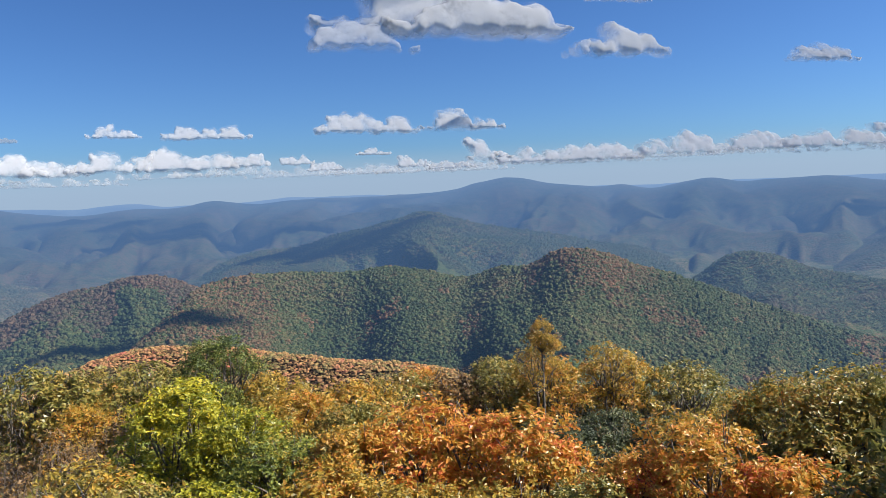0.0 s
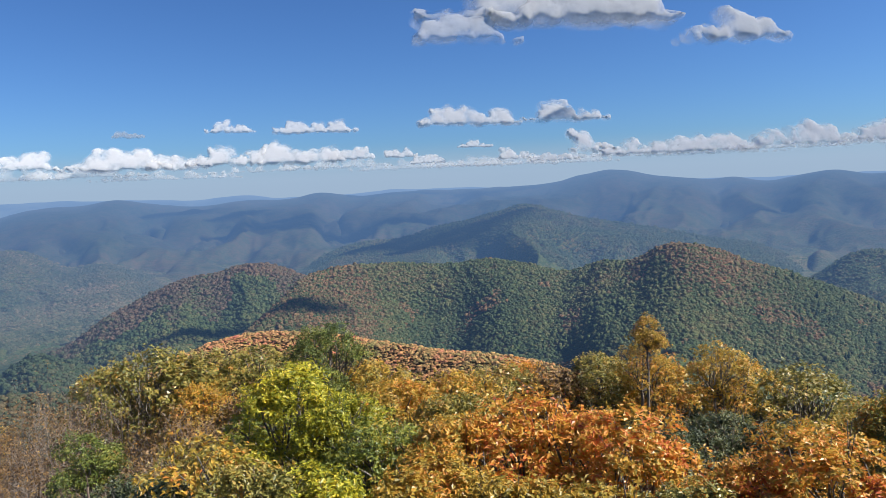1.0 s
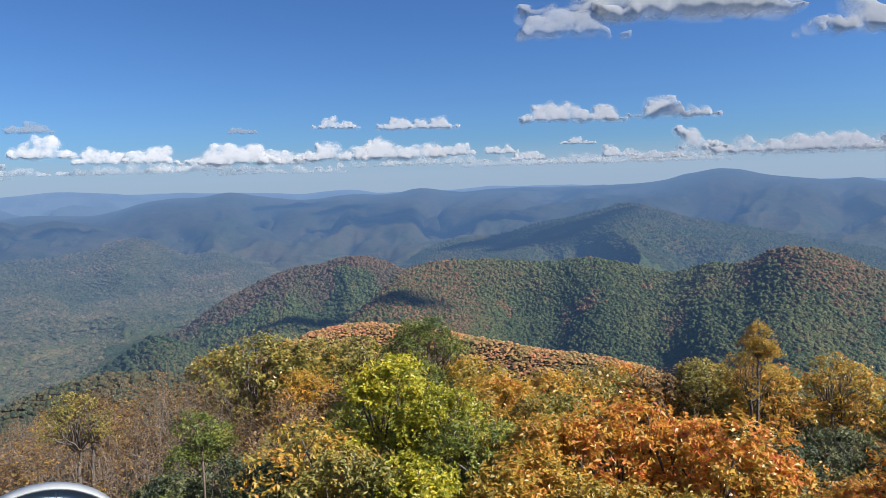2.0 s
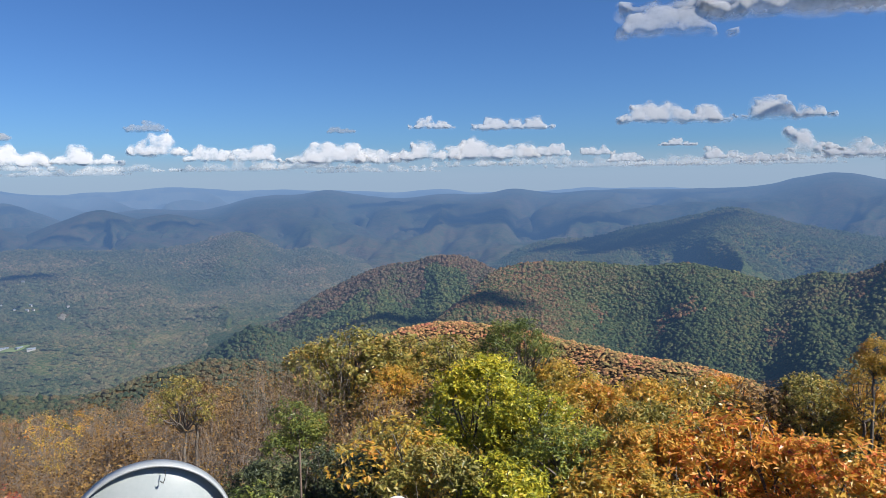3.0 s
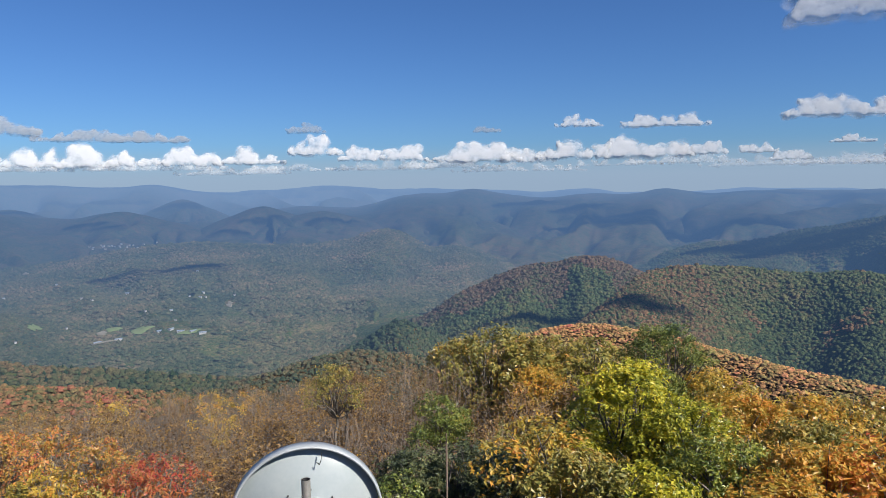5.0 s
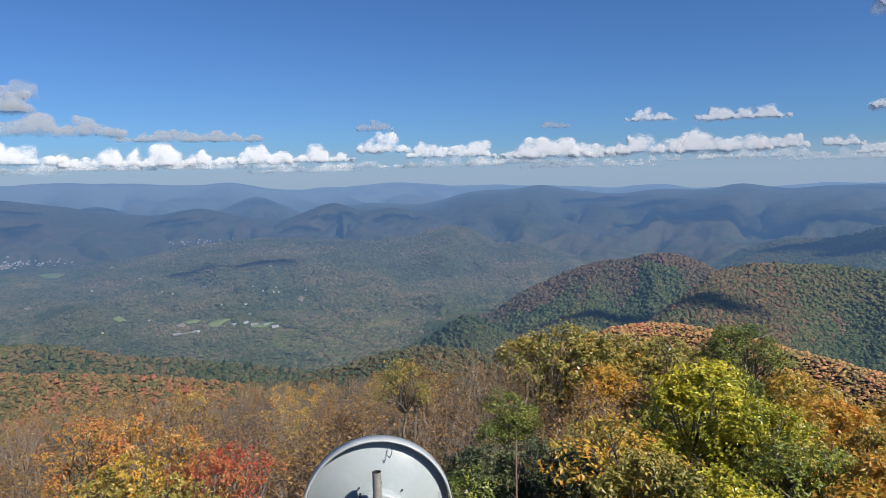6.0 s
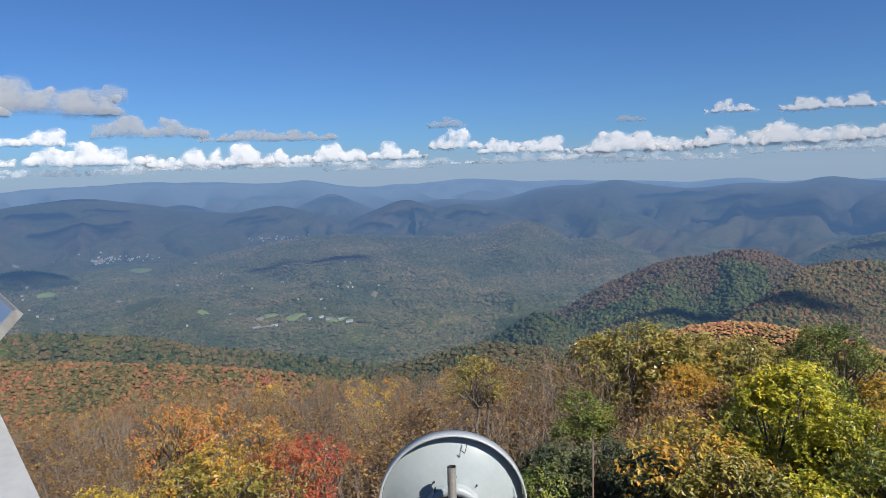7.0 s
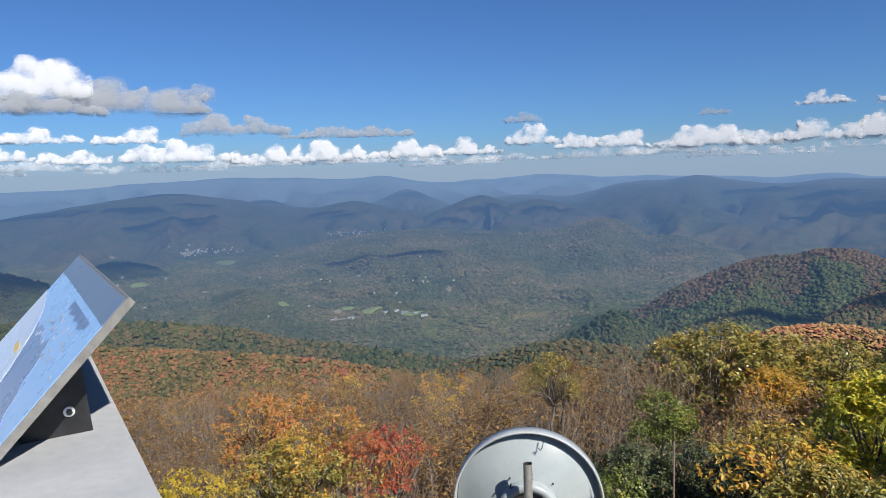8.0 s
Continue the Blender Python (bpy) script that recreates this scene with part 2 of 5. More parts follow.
def ground_z(az, r):
    x, y = polar(az, r)
    top = EYE - canopy_drop(az, r) - TREE_H + 0.25 * fbm(x / 3, y / 3, 0, 3, 5)
    floor = valley_floor(x, y)
    h = 40.0
    return np.where(top - floor > h, top, floor + (np.sqrt((top - floor) ** 2 + h * h) + (top - floor)) / 2 * 0.83)


az_list = np.concatenate([np.arange(-48, 100, 0.6), np.arange(100, 312, 6.0)])
r_list = np.concatenate([np.linspace(0, 34, 24), np.geomspace(36, 900, 60), np.geomspace(920, 4900, 150), [7000, 14000]])
AZ, RR = np.meshgrid(az_list, r_list)
gx, gy = polar(AZ, RR)
ground_me = mesh_from("ground", np.stack([gx, gy, ground_z(AZ, RR)], -1).reshape(-1, 3), grid_faces(len(r_list), len(az_list), True), VALLEY)
ground_me.materials.append(LITTER)
centre = np.repeat(np.arange(len(r_list) - 1), len(az_list))
ground_me.polygons.foreach_set("material_index", (r_list[centre] < 110).astype(np.int32))
put("ground", ground_me, None, "leaf-strewn summit falling to a wooded valley floor", "ground", "", "structure")


def mountain(name, label, crest, front, bulge, material, step=0.15, rows=70, spur=140.0, depth=0.6, seed=1, back=250.0, rough=1.5, category="mountain"):
    """One mountain: a crest line given as (azimuth, elevation, distance), slopes that run down in spurs and coves to the valley floor. Returns the object and its height field."""
    a, e, d0 = (np.array(v, float) for v in zip(*crest))

    def field(az, fd):
        """fd: metres from the crest towards the tower (minus: behind)."""
        D = spline(a, d0, az)
        zc = EYE + D * np.tan(np.radians(spline(a, e, az)))
        s = np.radians(az) * D
        ab = np.abs(fd)
        x, y = polar(az, D - fd)
        floor = valley_floor(x, y) - 2.0
        warp = 0.55 * fbm(s / (1.8 * spur), fd / (1.8 * spur), 0.3, 3, seed + 40)
        ridged = 1 - 2.1 * np.abs(fbm(s / spur + warp, fd / (3.0 * spur), 0.0, 2, seed))
        gully = 1 - 2.1 * np.abs(fbm(s / (0.34 * spur) + 2 * warp, fd / (0.9 * spur), 0.5, 2, seed + 3))
        u = np.where(fd < 0, ab / back, ab / front)
        reach = np.clip(1 + depth * (ridged - 0.5) + 0.2 * depth * (gully - 0.5), 0.5, 1.45)
        v = u / (1 + (reach - 1) * smooth(u, 0, 0.22))
        v = np.sqrt(v * v + 0.05**2) - 0.05
        z = floor + (zc - floor) * (1 - np.clip(v, 0, 1)) ** bulge
        z = z + rough * fbm(s / max(22, 17 * rough), fd / max(22, 17 * rough), 0.7, 3, seed + 9)
        return x, y, z

    az = np.arange(a[0], a[-1] + step, step)
    u = np.concatenate([-back * np.linspace(1, 0.04, 10) ** 1.5, front * np.linspace(0, 1.3, rows) ** 1.25])
    AZ, FD = np.meshgrid(az, u)
    x, y, z = field(AZ, FD)
    me = mesh_from(name, np.stack([x, y, z], -1).reshape(-1, 3), grid_faces(len(u), len(az)), material)
    ob = put(name, me, None, label, category, "", "structure")
    return ob, field, (a[0], a[-1], float(d0.mean())), lambda az: spline(a, d0, az)


near_ridge = mountain("mountain_ridge", "green near ridge with rust-coloured autumn knob", [
    (-50, -15.5, 980), (-40, -13.6, 950), (-32.5, -12.3, 915), (-27.6, -11.1, 885), (-22.6, -9.55, 850), (-19.4, -8.4, 825), (-15.6, -7.25, 800),
    (-13.2, -6.35, 785), (-11.2, -5.85, 780), (-9.0, -6.1, 790), (-7.1, -7.05, 800), (-4.4, -7.25, 820), (-1.6, -7.9, 840), (1.2, -7.35, 840), (4.4, -6.75, 840),
    (8.5, -7.1, 850), (11.7, -6.8, 850), (15.2, -6.8, 840), (17.3, -6.95, 830), (19.6, -7.6, 800), (22.0, -9.6, 750), (25.5, -12.4, 690)],
    430, 1.05, FOREST_GREEN, 0.2, 70, 170, 0.5, 11)
spur_hill = mountain("wooded_spur", "dark rust and green wooded spur hill", [
    (14, -9.2, 980), (17.0, -8.2, 1000), (19.2, -7.5, 1010), (21.4, -6.55, 1020), (23.4, -6.15, 1030), (26.4, -6.7, 1040), (29.2, -7.1, 1050), (32.0, -8.25, 1050),
    (34.3, -9.3, 1040), (36.6, -10.8, 1030), (39.4, -11.9, 1020), (44, -14.2, 1000), (50, -16.5, 980)],
    560, 1.15, FOREST_GREEN, 0.2, 70, 150, 0.5, 23)
mid_peak = mountain("mountain_peak", "hazy green wooded peak beyond the near ridge", [
    (-26, -9.6, 1971), (-21, -8.5, 2012), (-18.6, -7, 2032), (-15.6, -5.8, 2054), (-12.6, -5.4, 2075), (-9.9, -4.8, 2084), (-7.2, -4.35, 2095), (-3.6, -3.7, 2105),
    (-0.8, -2.97, 2116), (1, -2.42, 2127), (3.8, -2.95, 2136), (6.5, -3.57, 2136), (8.4, -3.92, 2136), (11.6, -4.75, 2136), (14.6, -4.92, 2127), (17.3, -5.6, 2105),
    (20.1, -7, 2075), (24, -8.6, 2054)],
    900, 1.15, FOREST_GREEN, 0.1, 110, 190, 0.8, 31, rough=2.0)
round_hill = mountain("wooded_hill", "rounded green hill in blue haze", [
    (-42, -8.8, 1400), (-32.4, -8.12, 1420), (-30.8, -7.9, 1430), (-27.9, -7.4, 1440), (-25.7, -6.6, 1450), (-23.8, -6.25, 1450), (-22.2, -6.5, 1450), (-20.0, -8.0, 1440),
    (-17.7, -9.0, 1430), (-14, -11, 1420)],
    330, 1.1, FOREST_GREEN, 0.12, 70, 110, 0.6, 37, rough=2.0)
mountain("mountain_slope", "hazy blue-green mountain slope", [
    (-50, -2.6, 2875), (-40, -2.8, 2932), (-32.3, -3.35, 2990), (-31.1, -3.8, 3001), (-29.7, -4.45, 3013), (-28.3, -5.35, 3036), (-26.5, -6.4, 3047), (-22, -7.6, 3047)],
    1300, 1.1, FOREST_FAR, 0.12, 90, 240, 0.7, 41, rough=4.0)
west_hill = mountain("mountain_hill", "long green wooded hill with a small summit", [
    (24, -9, 2218), (27.3, -7.7, 2228), (29.6, -6.55, 2238), (31.4, -6.1, 2249), (33.9, -5.25, 2259), (36.8, -5.2, 2265), (38.1, -4.4, 2270), (39.8, -3.8, 2270),
    (41.4, -4.05, 2270), (43, -4.55, 2270), (46.1, -4.85, 2275), (49.8, -4.78, 2280), (55.3, -4.45, 2301), (59.5, -4.7, 2322), (63.1, -5.3, 2348), (68.4, -5.9, 2374),
    (74, -7.4, 2400), (78.5, -8.9, 2400), (83, -10.6, 2400), (88, -12.6, 2400)],
    960, 1.6, FOREST_GREEN, 0.14, 130, 190, 0.6, 47, rough=2.5)
far_range = mountain("mountain_range", "blue hazy mountain range with a high bald", [
    (-55, -0.6, 3777), (-40, -0.9, 3777), (-32.3, -1.17, 3777), (-29.3, -0.76, 3777), (-25.7, -0.85, 3798), (-23.4, -1, 3819), (-20.6, -0.55, 3830), (-16.5, -1.16, 3860),
    (-14.4, -0.85, 3882), (-12.7, -0.93, 3882), (-10, -0.62, 3882), (-8.2, -0.4, 3882), (-5.9, 0, 3882), (-3.2, -0.2, 3903), (-0.9, -0.68, 3924), (4.1, -0.92, 3965),
    (11.8, -0.92, 3987), (15.2, -1.16, 3934), (18.1, -0.84, 3882), (20.1, -1.15, 3882), (24.6, -1.12, 3882), (27.3, -1.4, 3882), (30.5, -1.07, 3882), (32.7, -0.6, 3882),
    (35.2, -0.92, 3882), (38.5, -1.05, 3882), (42, -1.9, 3882), (47.4, -1.85, 3860), (52.5, -2.6, 3830), (56.7, -3.3, 3777), (62, -4.5, 3777)],
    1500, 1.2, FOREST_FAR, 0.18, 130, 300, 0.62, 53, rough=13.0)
west_range = mountain("mountain_massif", "blue mountain massif in cloud shadow over the valley", [
    (50, -3.6, 3493), (53.9, -2.9, 3493), (57.6, -2.75, 3493), (60.2, -1.95, 3493), (63, -2.25, 3493), (66.9, -1.9, 3493), (69, -1.45, 3493), (71.9, -1.07, 3493),
    (74.3, -0.82, 3493), (77.8, -1.2, 3472), (82.9, -1.9, 3443), (87.6, -2.45, 3392), (100, -2.6, 3392)],
    900, 1.2, FOREST_FAR, 0.12, 110, 330, 0.6, 59, rough=10.0)
mountain("mountain_skyline", "pale blue farthest mountain skyline", [
    (-60, -0.7, 4702), (-30, -0.8, 4702), (0, -0.95, 4702), (3.7, -0.93, 4702), (10, -0.8, 4702), (15.7, -0.95, 4702), (21.4, -1, 4702), (24, -0.64, 4702),
    (26.9, -0.9, 4702), (30.3, -0.8, 4702), (36.4, -0.56, 4702), (40.3, -0.54, 4702), (43.6, -0.17, 4702), (49.7, -0.53, 4702), (54.7, -0.46, 4650), (57, -0.04, 4598),
    (61.1, -0.18, 4598), (63.7, 0.03, 4598), (68.5, 0.18, 4598), (73.9, 0, 4598), (77.4, -0.08, 4650), (81.4, -0.34, 4702), (86, -0.4, 4702), (105, -0.3, 4702)],
    900, 1.2, FOREST_FAR, 0.2, 40, 300, 0.8, 61, 150, 15.0)
shoulder = mountain("autumn_shoulder", "orange and red autumn woodland shoulder", [
    (-6, -17.5, 330), (0, -15.3, 350), (3.4, -14.6, 360), (8.1, -14.1, 370), (12.5, -13.3, 385), (16.9, -12.4, 400), (20.4, -11.8, 410), (23.4, -11.55, 420), (26, -11.8, 420), (31, -13.3, 420), (37, -16, 410)],
    200, 1.0, LITTER, 0.5, 40, 60, 0.4, 67, 150, 0.6)
west_shoulder = mountain("red_shoulder", "red and orange autumn woodland slope", [
    (50, -18, 400), (57.1, -15.8, 420), (63.6, -14.5, 430), (69.7, -13.5, 440), (74.7, -12.7, 450), (78.6, -12.0, 450), (82.3, -11.4, 450), (87, -10.4, 450), (100, -10, 450)],
    230, 1.0, LITTER, 0.5, 40, 60, 0.4, 71, 150, 0.6)
foothill = mountain("foothill", "dark green pine and hardwood foothill", [
    (42, -17, 620), (48.7, -15.5, 640), (52.4, -15.2, 650), (57.1, -14.4, 660), (61.7, -13.55, 670), (66.2, -12.7, 680), (70.5, -11.5, 690), (74.6, -10.7, 700), (78.5, -10.3, 700),
    (82.2, -9.75, 700), (87.6, -9.6, 700), (100, -9.5, 700)],
    260, 1.0, FOREST_GREEN, 0.4, 50, 80, 0.6, 73, 200, 0.8)
knoll = mountain("small_knoll", "small dark wooded knoll", [
    (33, -14.2, 830), (35.5, -12.7, 840), (37.3, -11.9, 845), (39.3, -11.3, 850), (41.6, -12.6, 850), (44.5, -13.9, 850), (48, -15.4, 850)],
    160, 1.1, FOREST_GREEN, 0.3, 40, 60, 0.5, 79, 120, 0.8)
rust_ridge = mountain("low_ridge", "low rust-coloured wooded ridge under the summit", [
    (34, -15, 560), (37.3, -14.3, 560), (42.2, -13.7, 565), (45.8, -14.0, 570), (49.6, -14.9, 570), (53, -15.7, 570), (57, -17, 560)],
    200, 1.0, LITTER, 0.3, 40, 60, 0.5, 81, 120, 0.8)
valley_hill = mountain("valley_hill", "low wooded hill rising from the valley", [
    (60, -12.2, 1420), (63, -10.6, 1440), (66, -9.5, 1450), (68.2, -8.75, 1450), (70, -9.3, 1450), (72.5, -10.3, 1440), (77, -11.8, 1420)],
    300, 1.2, FOREST_GREEN, 0.14, 50, 80, 0.6, 83, 250, 1.5)
dark_knoll = mountain("shaded_knoll", "low shaded knoll beside the town", [
    (71.5, -7.4, 2150), (74.5, -6.6, 2167), (76.5, -5.95, 2176), (78.5, -5.7, 2176), (80.5, -6.4, 2167), (83, -7.4, 2150)],
    200, 1.1, FOREST_GREEN, 0.12, 40, 90, 0.5, 89, 160, 1.5)
left_hill = mountain("left_hill", "green hill at the valley's edge", [
    (77, -9.6, 1500), (80.5, -8.0, 1500), (83, -6.75, 1500), (86, -5.7, 1500), (89, -5.2, 1500), (100, -5, 1500)],
    480, 1.15, FOREST_GREEN, 0.14, 60, 110, 0.7, 97, 250, 2.0)


def hump(az, el, left, right, dist, seed):
    """A far spur hill: its summit's bearing and elevation, its flanks' width in degrees."""
    fall = [(0.0, 0.0), (0.25, 0.2), (0.5, 0.55), (0.75, 0.9), (1.0, 1.35), (1.4, 2.3), (1.8, 3.6)]
    left, right = left * 1.25, right * 1.25
    crest = [(az - right * k, el - f, dist - 60 * k) for k, f in fall[::-1]] + [(az + left * k, el - f, dist - 60 * k) for k, f in fall[1:]]
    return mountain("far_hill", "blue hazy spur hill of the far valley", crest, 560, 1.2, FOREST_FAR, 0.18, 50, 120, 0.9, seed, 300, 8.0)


FAR_HILLS = [hump(*h[:4], h[4] * 1.33, 200 + i) for i, h in enumerate((
    (49.6, -1.7, 3.2, 2.8, 2500), (45.2, -2.25, 4.5, 4.0, 2450), (55.7, -1.1, 2.6, 2.8, 2900), (60.1, -1.9, 3.6, 4.2, 2500), (67.0, -1.5, 3.6, 3.2, 2800), (24.1, -2.3, 3.0, 3.0, 2550),
    (20.4, -3.1, 3.2, 3.4, 2400), (27.6, -1.6, 3.2, 3.0, 2700), (36.5, -2.2, 4.0, 3.6, 2550), (14.0, -2.4, 5.0, 4.0, 2600), (-12.5, -2.2, 4.0, 5.0, 2600), (-20.0, -2.6, 4.0, 4.0, 2500),
    (-25.5, -3.4, 3.5, 3.5, 2350), (72.0, -2.6, 3.0, 3.4, 2350), (32.0, -3.2, 3.4, 3.0, 2350)))]

# ---- seats on the land ----
HILLS = FAR_HILLS + [rust_ridge, near_ridge, spur_hill, mid_peak, round_hill, west_hill, far_range, west_range, foothill, knoll, valley_hill, dark_knoll, left_hill]


def seat(az, el):
    """Where the line of sight from the tower meets the land."""
    best = 1e9
    r = np.linspace(300, 4200, 1600)
    zs = ground_z(np.full_like(r, az), r)
    hit = np.nonzero(zs >= EYE + r * math.tan(radians(el)))[0]
    if len(hit):
        best = r[hit[0]]
    for _, field, (a0, a1, dist), _ in HILLS:
        if a0 + 1 < az < a1 - 1:
            fd = np.linspace(900, 0, 500)
            x, y, z = field(np.full_like(fd, az), fd)
            rr = np.hypot(x, y)
            hit = np.nonzero(z >= EYE + rr * math.tan(radians(el)))[0]
            if len(hit):
                best = min(best, rr[hit[0]])
    best = min(best, 4200.0)
    x, y = polar(az, best)
    return float(x), float(y), float(EYE + best * math.tan(radians(el))), float(best)


def land(x, y):
    """Height of the land at a place."""
    az, r = math.degrees(math.atan2(-x, y)), math.hypot(x, y)
    z = float(ground_z(az, r))
    for _, field, (a0, a1, _), reach in HILLS:
        if a0 < az < a1:
            fd = float(reach(az)) - r
            if -200 < fd < 900:
                z = max(z, float(field(np.array([az]), np.array([fd]))[2][0]))
    return z


FIELDS = [  # azimuth, elevation, width in degrees, depth in metres, mown
    (59.0, -10.8, 1.7, 46, 1), (60.9, -10.6, 1.0, 40, 1), (61.6, -10.8, 0.8, 34, 0), (55.6, -11.3, 1.6, 22, 1), (61.4, -11.45, 2.0, 16, 0), (70.2, -6.35, 1.6, 40, 1), (66.3, -6.1, 0.5, 20, 0), (71.8, -8.55, 0.6, 30, 0),
    (27.9, -5.3, 2.0, 36, 1), (25.6, -5.1, 0.8, 26, 0), (29.6, -5.45, 0.9, 26, 1), (78.2, -5.35, 0.5, 16, 0), (73.0, -5.5, 0.7, 16, 0), (66.0, -9.9, 0.9, 50, 1), (52.5, -9.4, 0.8, 50, 0), (76.5, -7.6, 1.2, 50, 1)]
HALLS = [(57.6, -11.1, 20), (56.2, -11.2, -10), (55.3, -11.3, 35), (54.6, -11.45, 5), (60.6, -11.4, 12), (62.0, -11.5, 12), (56.9, -11.0, 50)]
gh = np.random.default_rng(77)
HOMES = [(gh.uniform(52, 84), -gh.uniform(6.5, 11.2)) for _ in range(30)] + [(gh.normal(72.8, 1.5), gh.normal(-5.4, 0.16)) for _ in range(64)] + [(gh.normal(60.2, 1.3), gh.normal(-4.45, 0.12)) for _ in range(22)] + [(gh.uniform(24, 30), gh.normal(-5.25, 0.15)) for _ in range(12)]
CLEAR = []
for az, el, w, dep, _ in FIELDS:
    x, y, z, d = seat(az, el)
    CLEAR.append((x, y, d * radians(w) / 2 + 3, dep / 2 * (2.5 if el > -7 else 1) + 8))
for az, el in [h[:2] for h in HALLS] + HOMES:
    x, y, z, d = seat(az, el)
    CLEAR.append((x, y, 11.0, 14.0))


# ---- tree crowns of the slopes ----
def icosphere(sub):
    bm = bmesh.new()
    bmesh.ops.create_icosphere(bm, subdivisions=sub, radius=1.0)
    v = np.array([q.co[:] for q in bm.verts])
    f = np.array([[q.index for q in p.verts] for p in bm.faces])
    bm.free()
    return v, f


ICO3 = icosphere(3)


def cone_shapes():
    ring = [(math.cos(i * math.tau / 6), math.sin(i * math.tau / 6)) for i in range(6)]
    v = [(0, 0, 2.6)] + [(c * 0.75, s * 0.75, 0.5) for c, s in ring] + [(c * 0.25, s * 0.25, 1.1) for c, s in ring] + [(c, s, -0.8) for c, s in ring]
    f = [(0, 1 + i, 1 + (i + 1) % 6) for i in range(6)] + [(7 + i, 13 + i, 13 + (i + 1) % 6) for i in range(6)] + [(7 + i, 13 + (i + 1) % 6, 7 + (i + 1) % 6) for i in range(6)]
    return [np.array(v, float)], np.array(f)


def wood_on(hill, name, label, spacing, size, shapes, material, fd_range, seed, share=1.0, where=None, tall=0.62, az_range=None):
    """The crowns of a slope, as one part of its hill."""
    _, field, (a0, a1, dist), _ = hill
    g = np.random.default_rng(seed)
    if az_range:
        a0, a1 = az_range
    step = math.degrees(spacing / dist)
    az, fd = np.meshgrid(np.arange(a0, a1, step), np.arange(fd_range[0], fd_range[1], spacing))
    az, fd = az.ravel() + g.uniform(-0.9, 0.9, az.size) * step, fd.ravel() + g.uniform(-0.9, 0.9, fd.size) * spacing
    pick = g.random(az.size) < share
    if where is not None:
        pick &= where(az, fd, g)
    az, fd = az[pick], fd[pick]
    x, y, z = field(az, fd)
    free = np.ones(len(x), bool)
    for cx, cy, rx, ry in CLEAR:
        c, s = cx / math.hypot(cx, cy), cy / math.hypot(cx, cy)
        along, across = (x - cx) * s - (y - cy) * c, (x - cx) * c + (y - cy) * s
        free &= (along / rx) ** 2 + (across / ry) ** 2 > 1
    x, y, z = x[free], y[free], z[free]
    n = len(x)
    r = size * np.clip(np.exp(g.normal(0, 0.4, n)), 0.4, 2.1)
    turn = g.uniform(0, math.tau, n)
    vs, f = shapes
    v = np.stack(vs)[g.integers(0, len(vs), n)]
    c, s = np.cos(turn)[:, None], np.sin(turn)[:, None]
    px = (v[:, :, 0] * c - v[:, :, 1] * s) * r[:, None] + x[:, None]
    py = (v[:, :, 0] * s + v[:, :, 1] * c) * r[:, None] + y[:, None]
    pz = v[:, :, 2] * (r * tall * g.uniform(0.8, 1.25, n))[:, None] + (z + (0.2 + g.uniform(-0.35, 0.45, n)) * r)[:, None]
    verts = np.stack([px, py, pz], -1).reshape(-1, 3)
    faces = (f[None] + (np.arange(n) * v.shape[1])[:, None, None]).reshape(-1, 3)
    me = mesh_from(name, verts, faces, material)
    tone = me.attributes.new("tone", "FLOAT", "POINT")
    tone.data.foreach_set("value", np.repeat(g.random(n), v.shape[1]).astype(np.float32))
    return put(name, me, None, label, "forest", "", "stuff")


def dome_shapes(count, seed, rings, sides):
    """Uneven crowns from a tip and rings of (radius, height), open below."""
    g = np.random.default_rng(seed)
    t = np.arange(sides) * math.tau / sides
    f = [(0, 1 + i, 1 + (i + 1) % sides) for i in range(sides)]
    for k in range(len(rings) - 1):
        a, b = 1 + k * sides, 1 + (k + 1) * sides
        for i in range(sides):
            j = (i + 1) % sides
            f += [(a + i, b + i, b + j), (a + i, b + j, a + j)]
    out = []
    for _ in range(count):
        v = [(g.normal() * 0.15, g.normal() * 0.15, g.uniform(0.8, 1.15))]
        for r, z in rings:
            w = r * g.uniform(0.72, 1.25, sides)
            v += list(zip(np.cos(t) * w, np.sin(t) * w, z + g.normal(size=sides) * 0.16))
        out.append(np.array(v, float))
    return out, np.array(f)


DOMES = dome_shapes(32, 5, [(0.68, 0.62), (1.0, -0.25)], 5)
TUFTS = dome_shapes(24, 7, [(0.95, -0.2)], 5)
CONES = cone_shapes()


def rusty(az, fd):
    """The knob and the red spur, where the ridge has turned."""
    n = fbm(az / 2.2, fd / 45, 0, 3, 77)
    knob = (az > -17) & (az < -6.5) & (fd < 70 + 60 * n)
    spur = (az > 12.5) & (fd < 150 + 120 * n) & (az + fd / 60 > 15)
    return knob | spur | (n > 0.33)


wood_on(near_ridge, "ridge_forest", "green and olive tree crowns on the near ridge", 2.15, 1.5, DOMES, CROWNS_RIDGE, (-12, 205), 101, 1.0, lambda az, fd, g: ~rusty(az, fd) | (g.random(az.size) < 0.25), az_range=(-36, 25))
wood_on(near_ridge, "rust_forest", "rust-brown autumn tree crowns on the ridge", 2.15, 1.48, DOMES, CROWNS_RUST, (-12, 205), 111, 0.85, lambda az, fd, g: rusty(az, fd), az_range=(-36, 25))
wood_on(near_ridge, "conifer_forest", "dark conifers along the flank of the ridge", 12, 1.35, CONES, CONIFER, (-10, 300), 102, 0.35, lambda az, fd, g: (az < -14) & (g.random(az.size) < smooth(-az, 12, 26)), 1.3)
def turned(az, fd):
    """The upper spur, where the leaves have turned."""
    return fd < 110 + 130 * fbm(az / 3.0, fd / 90, 0, 3, 78)


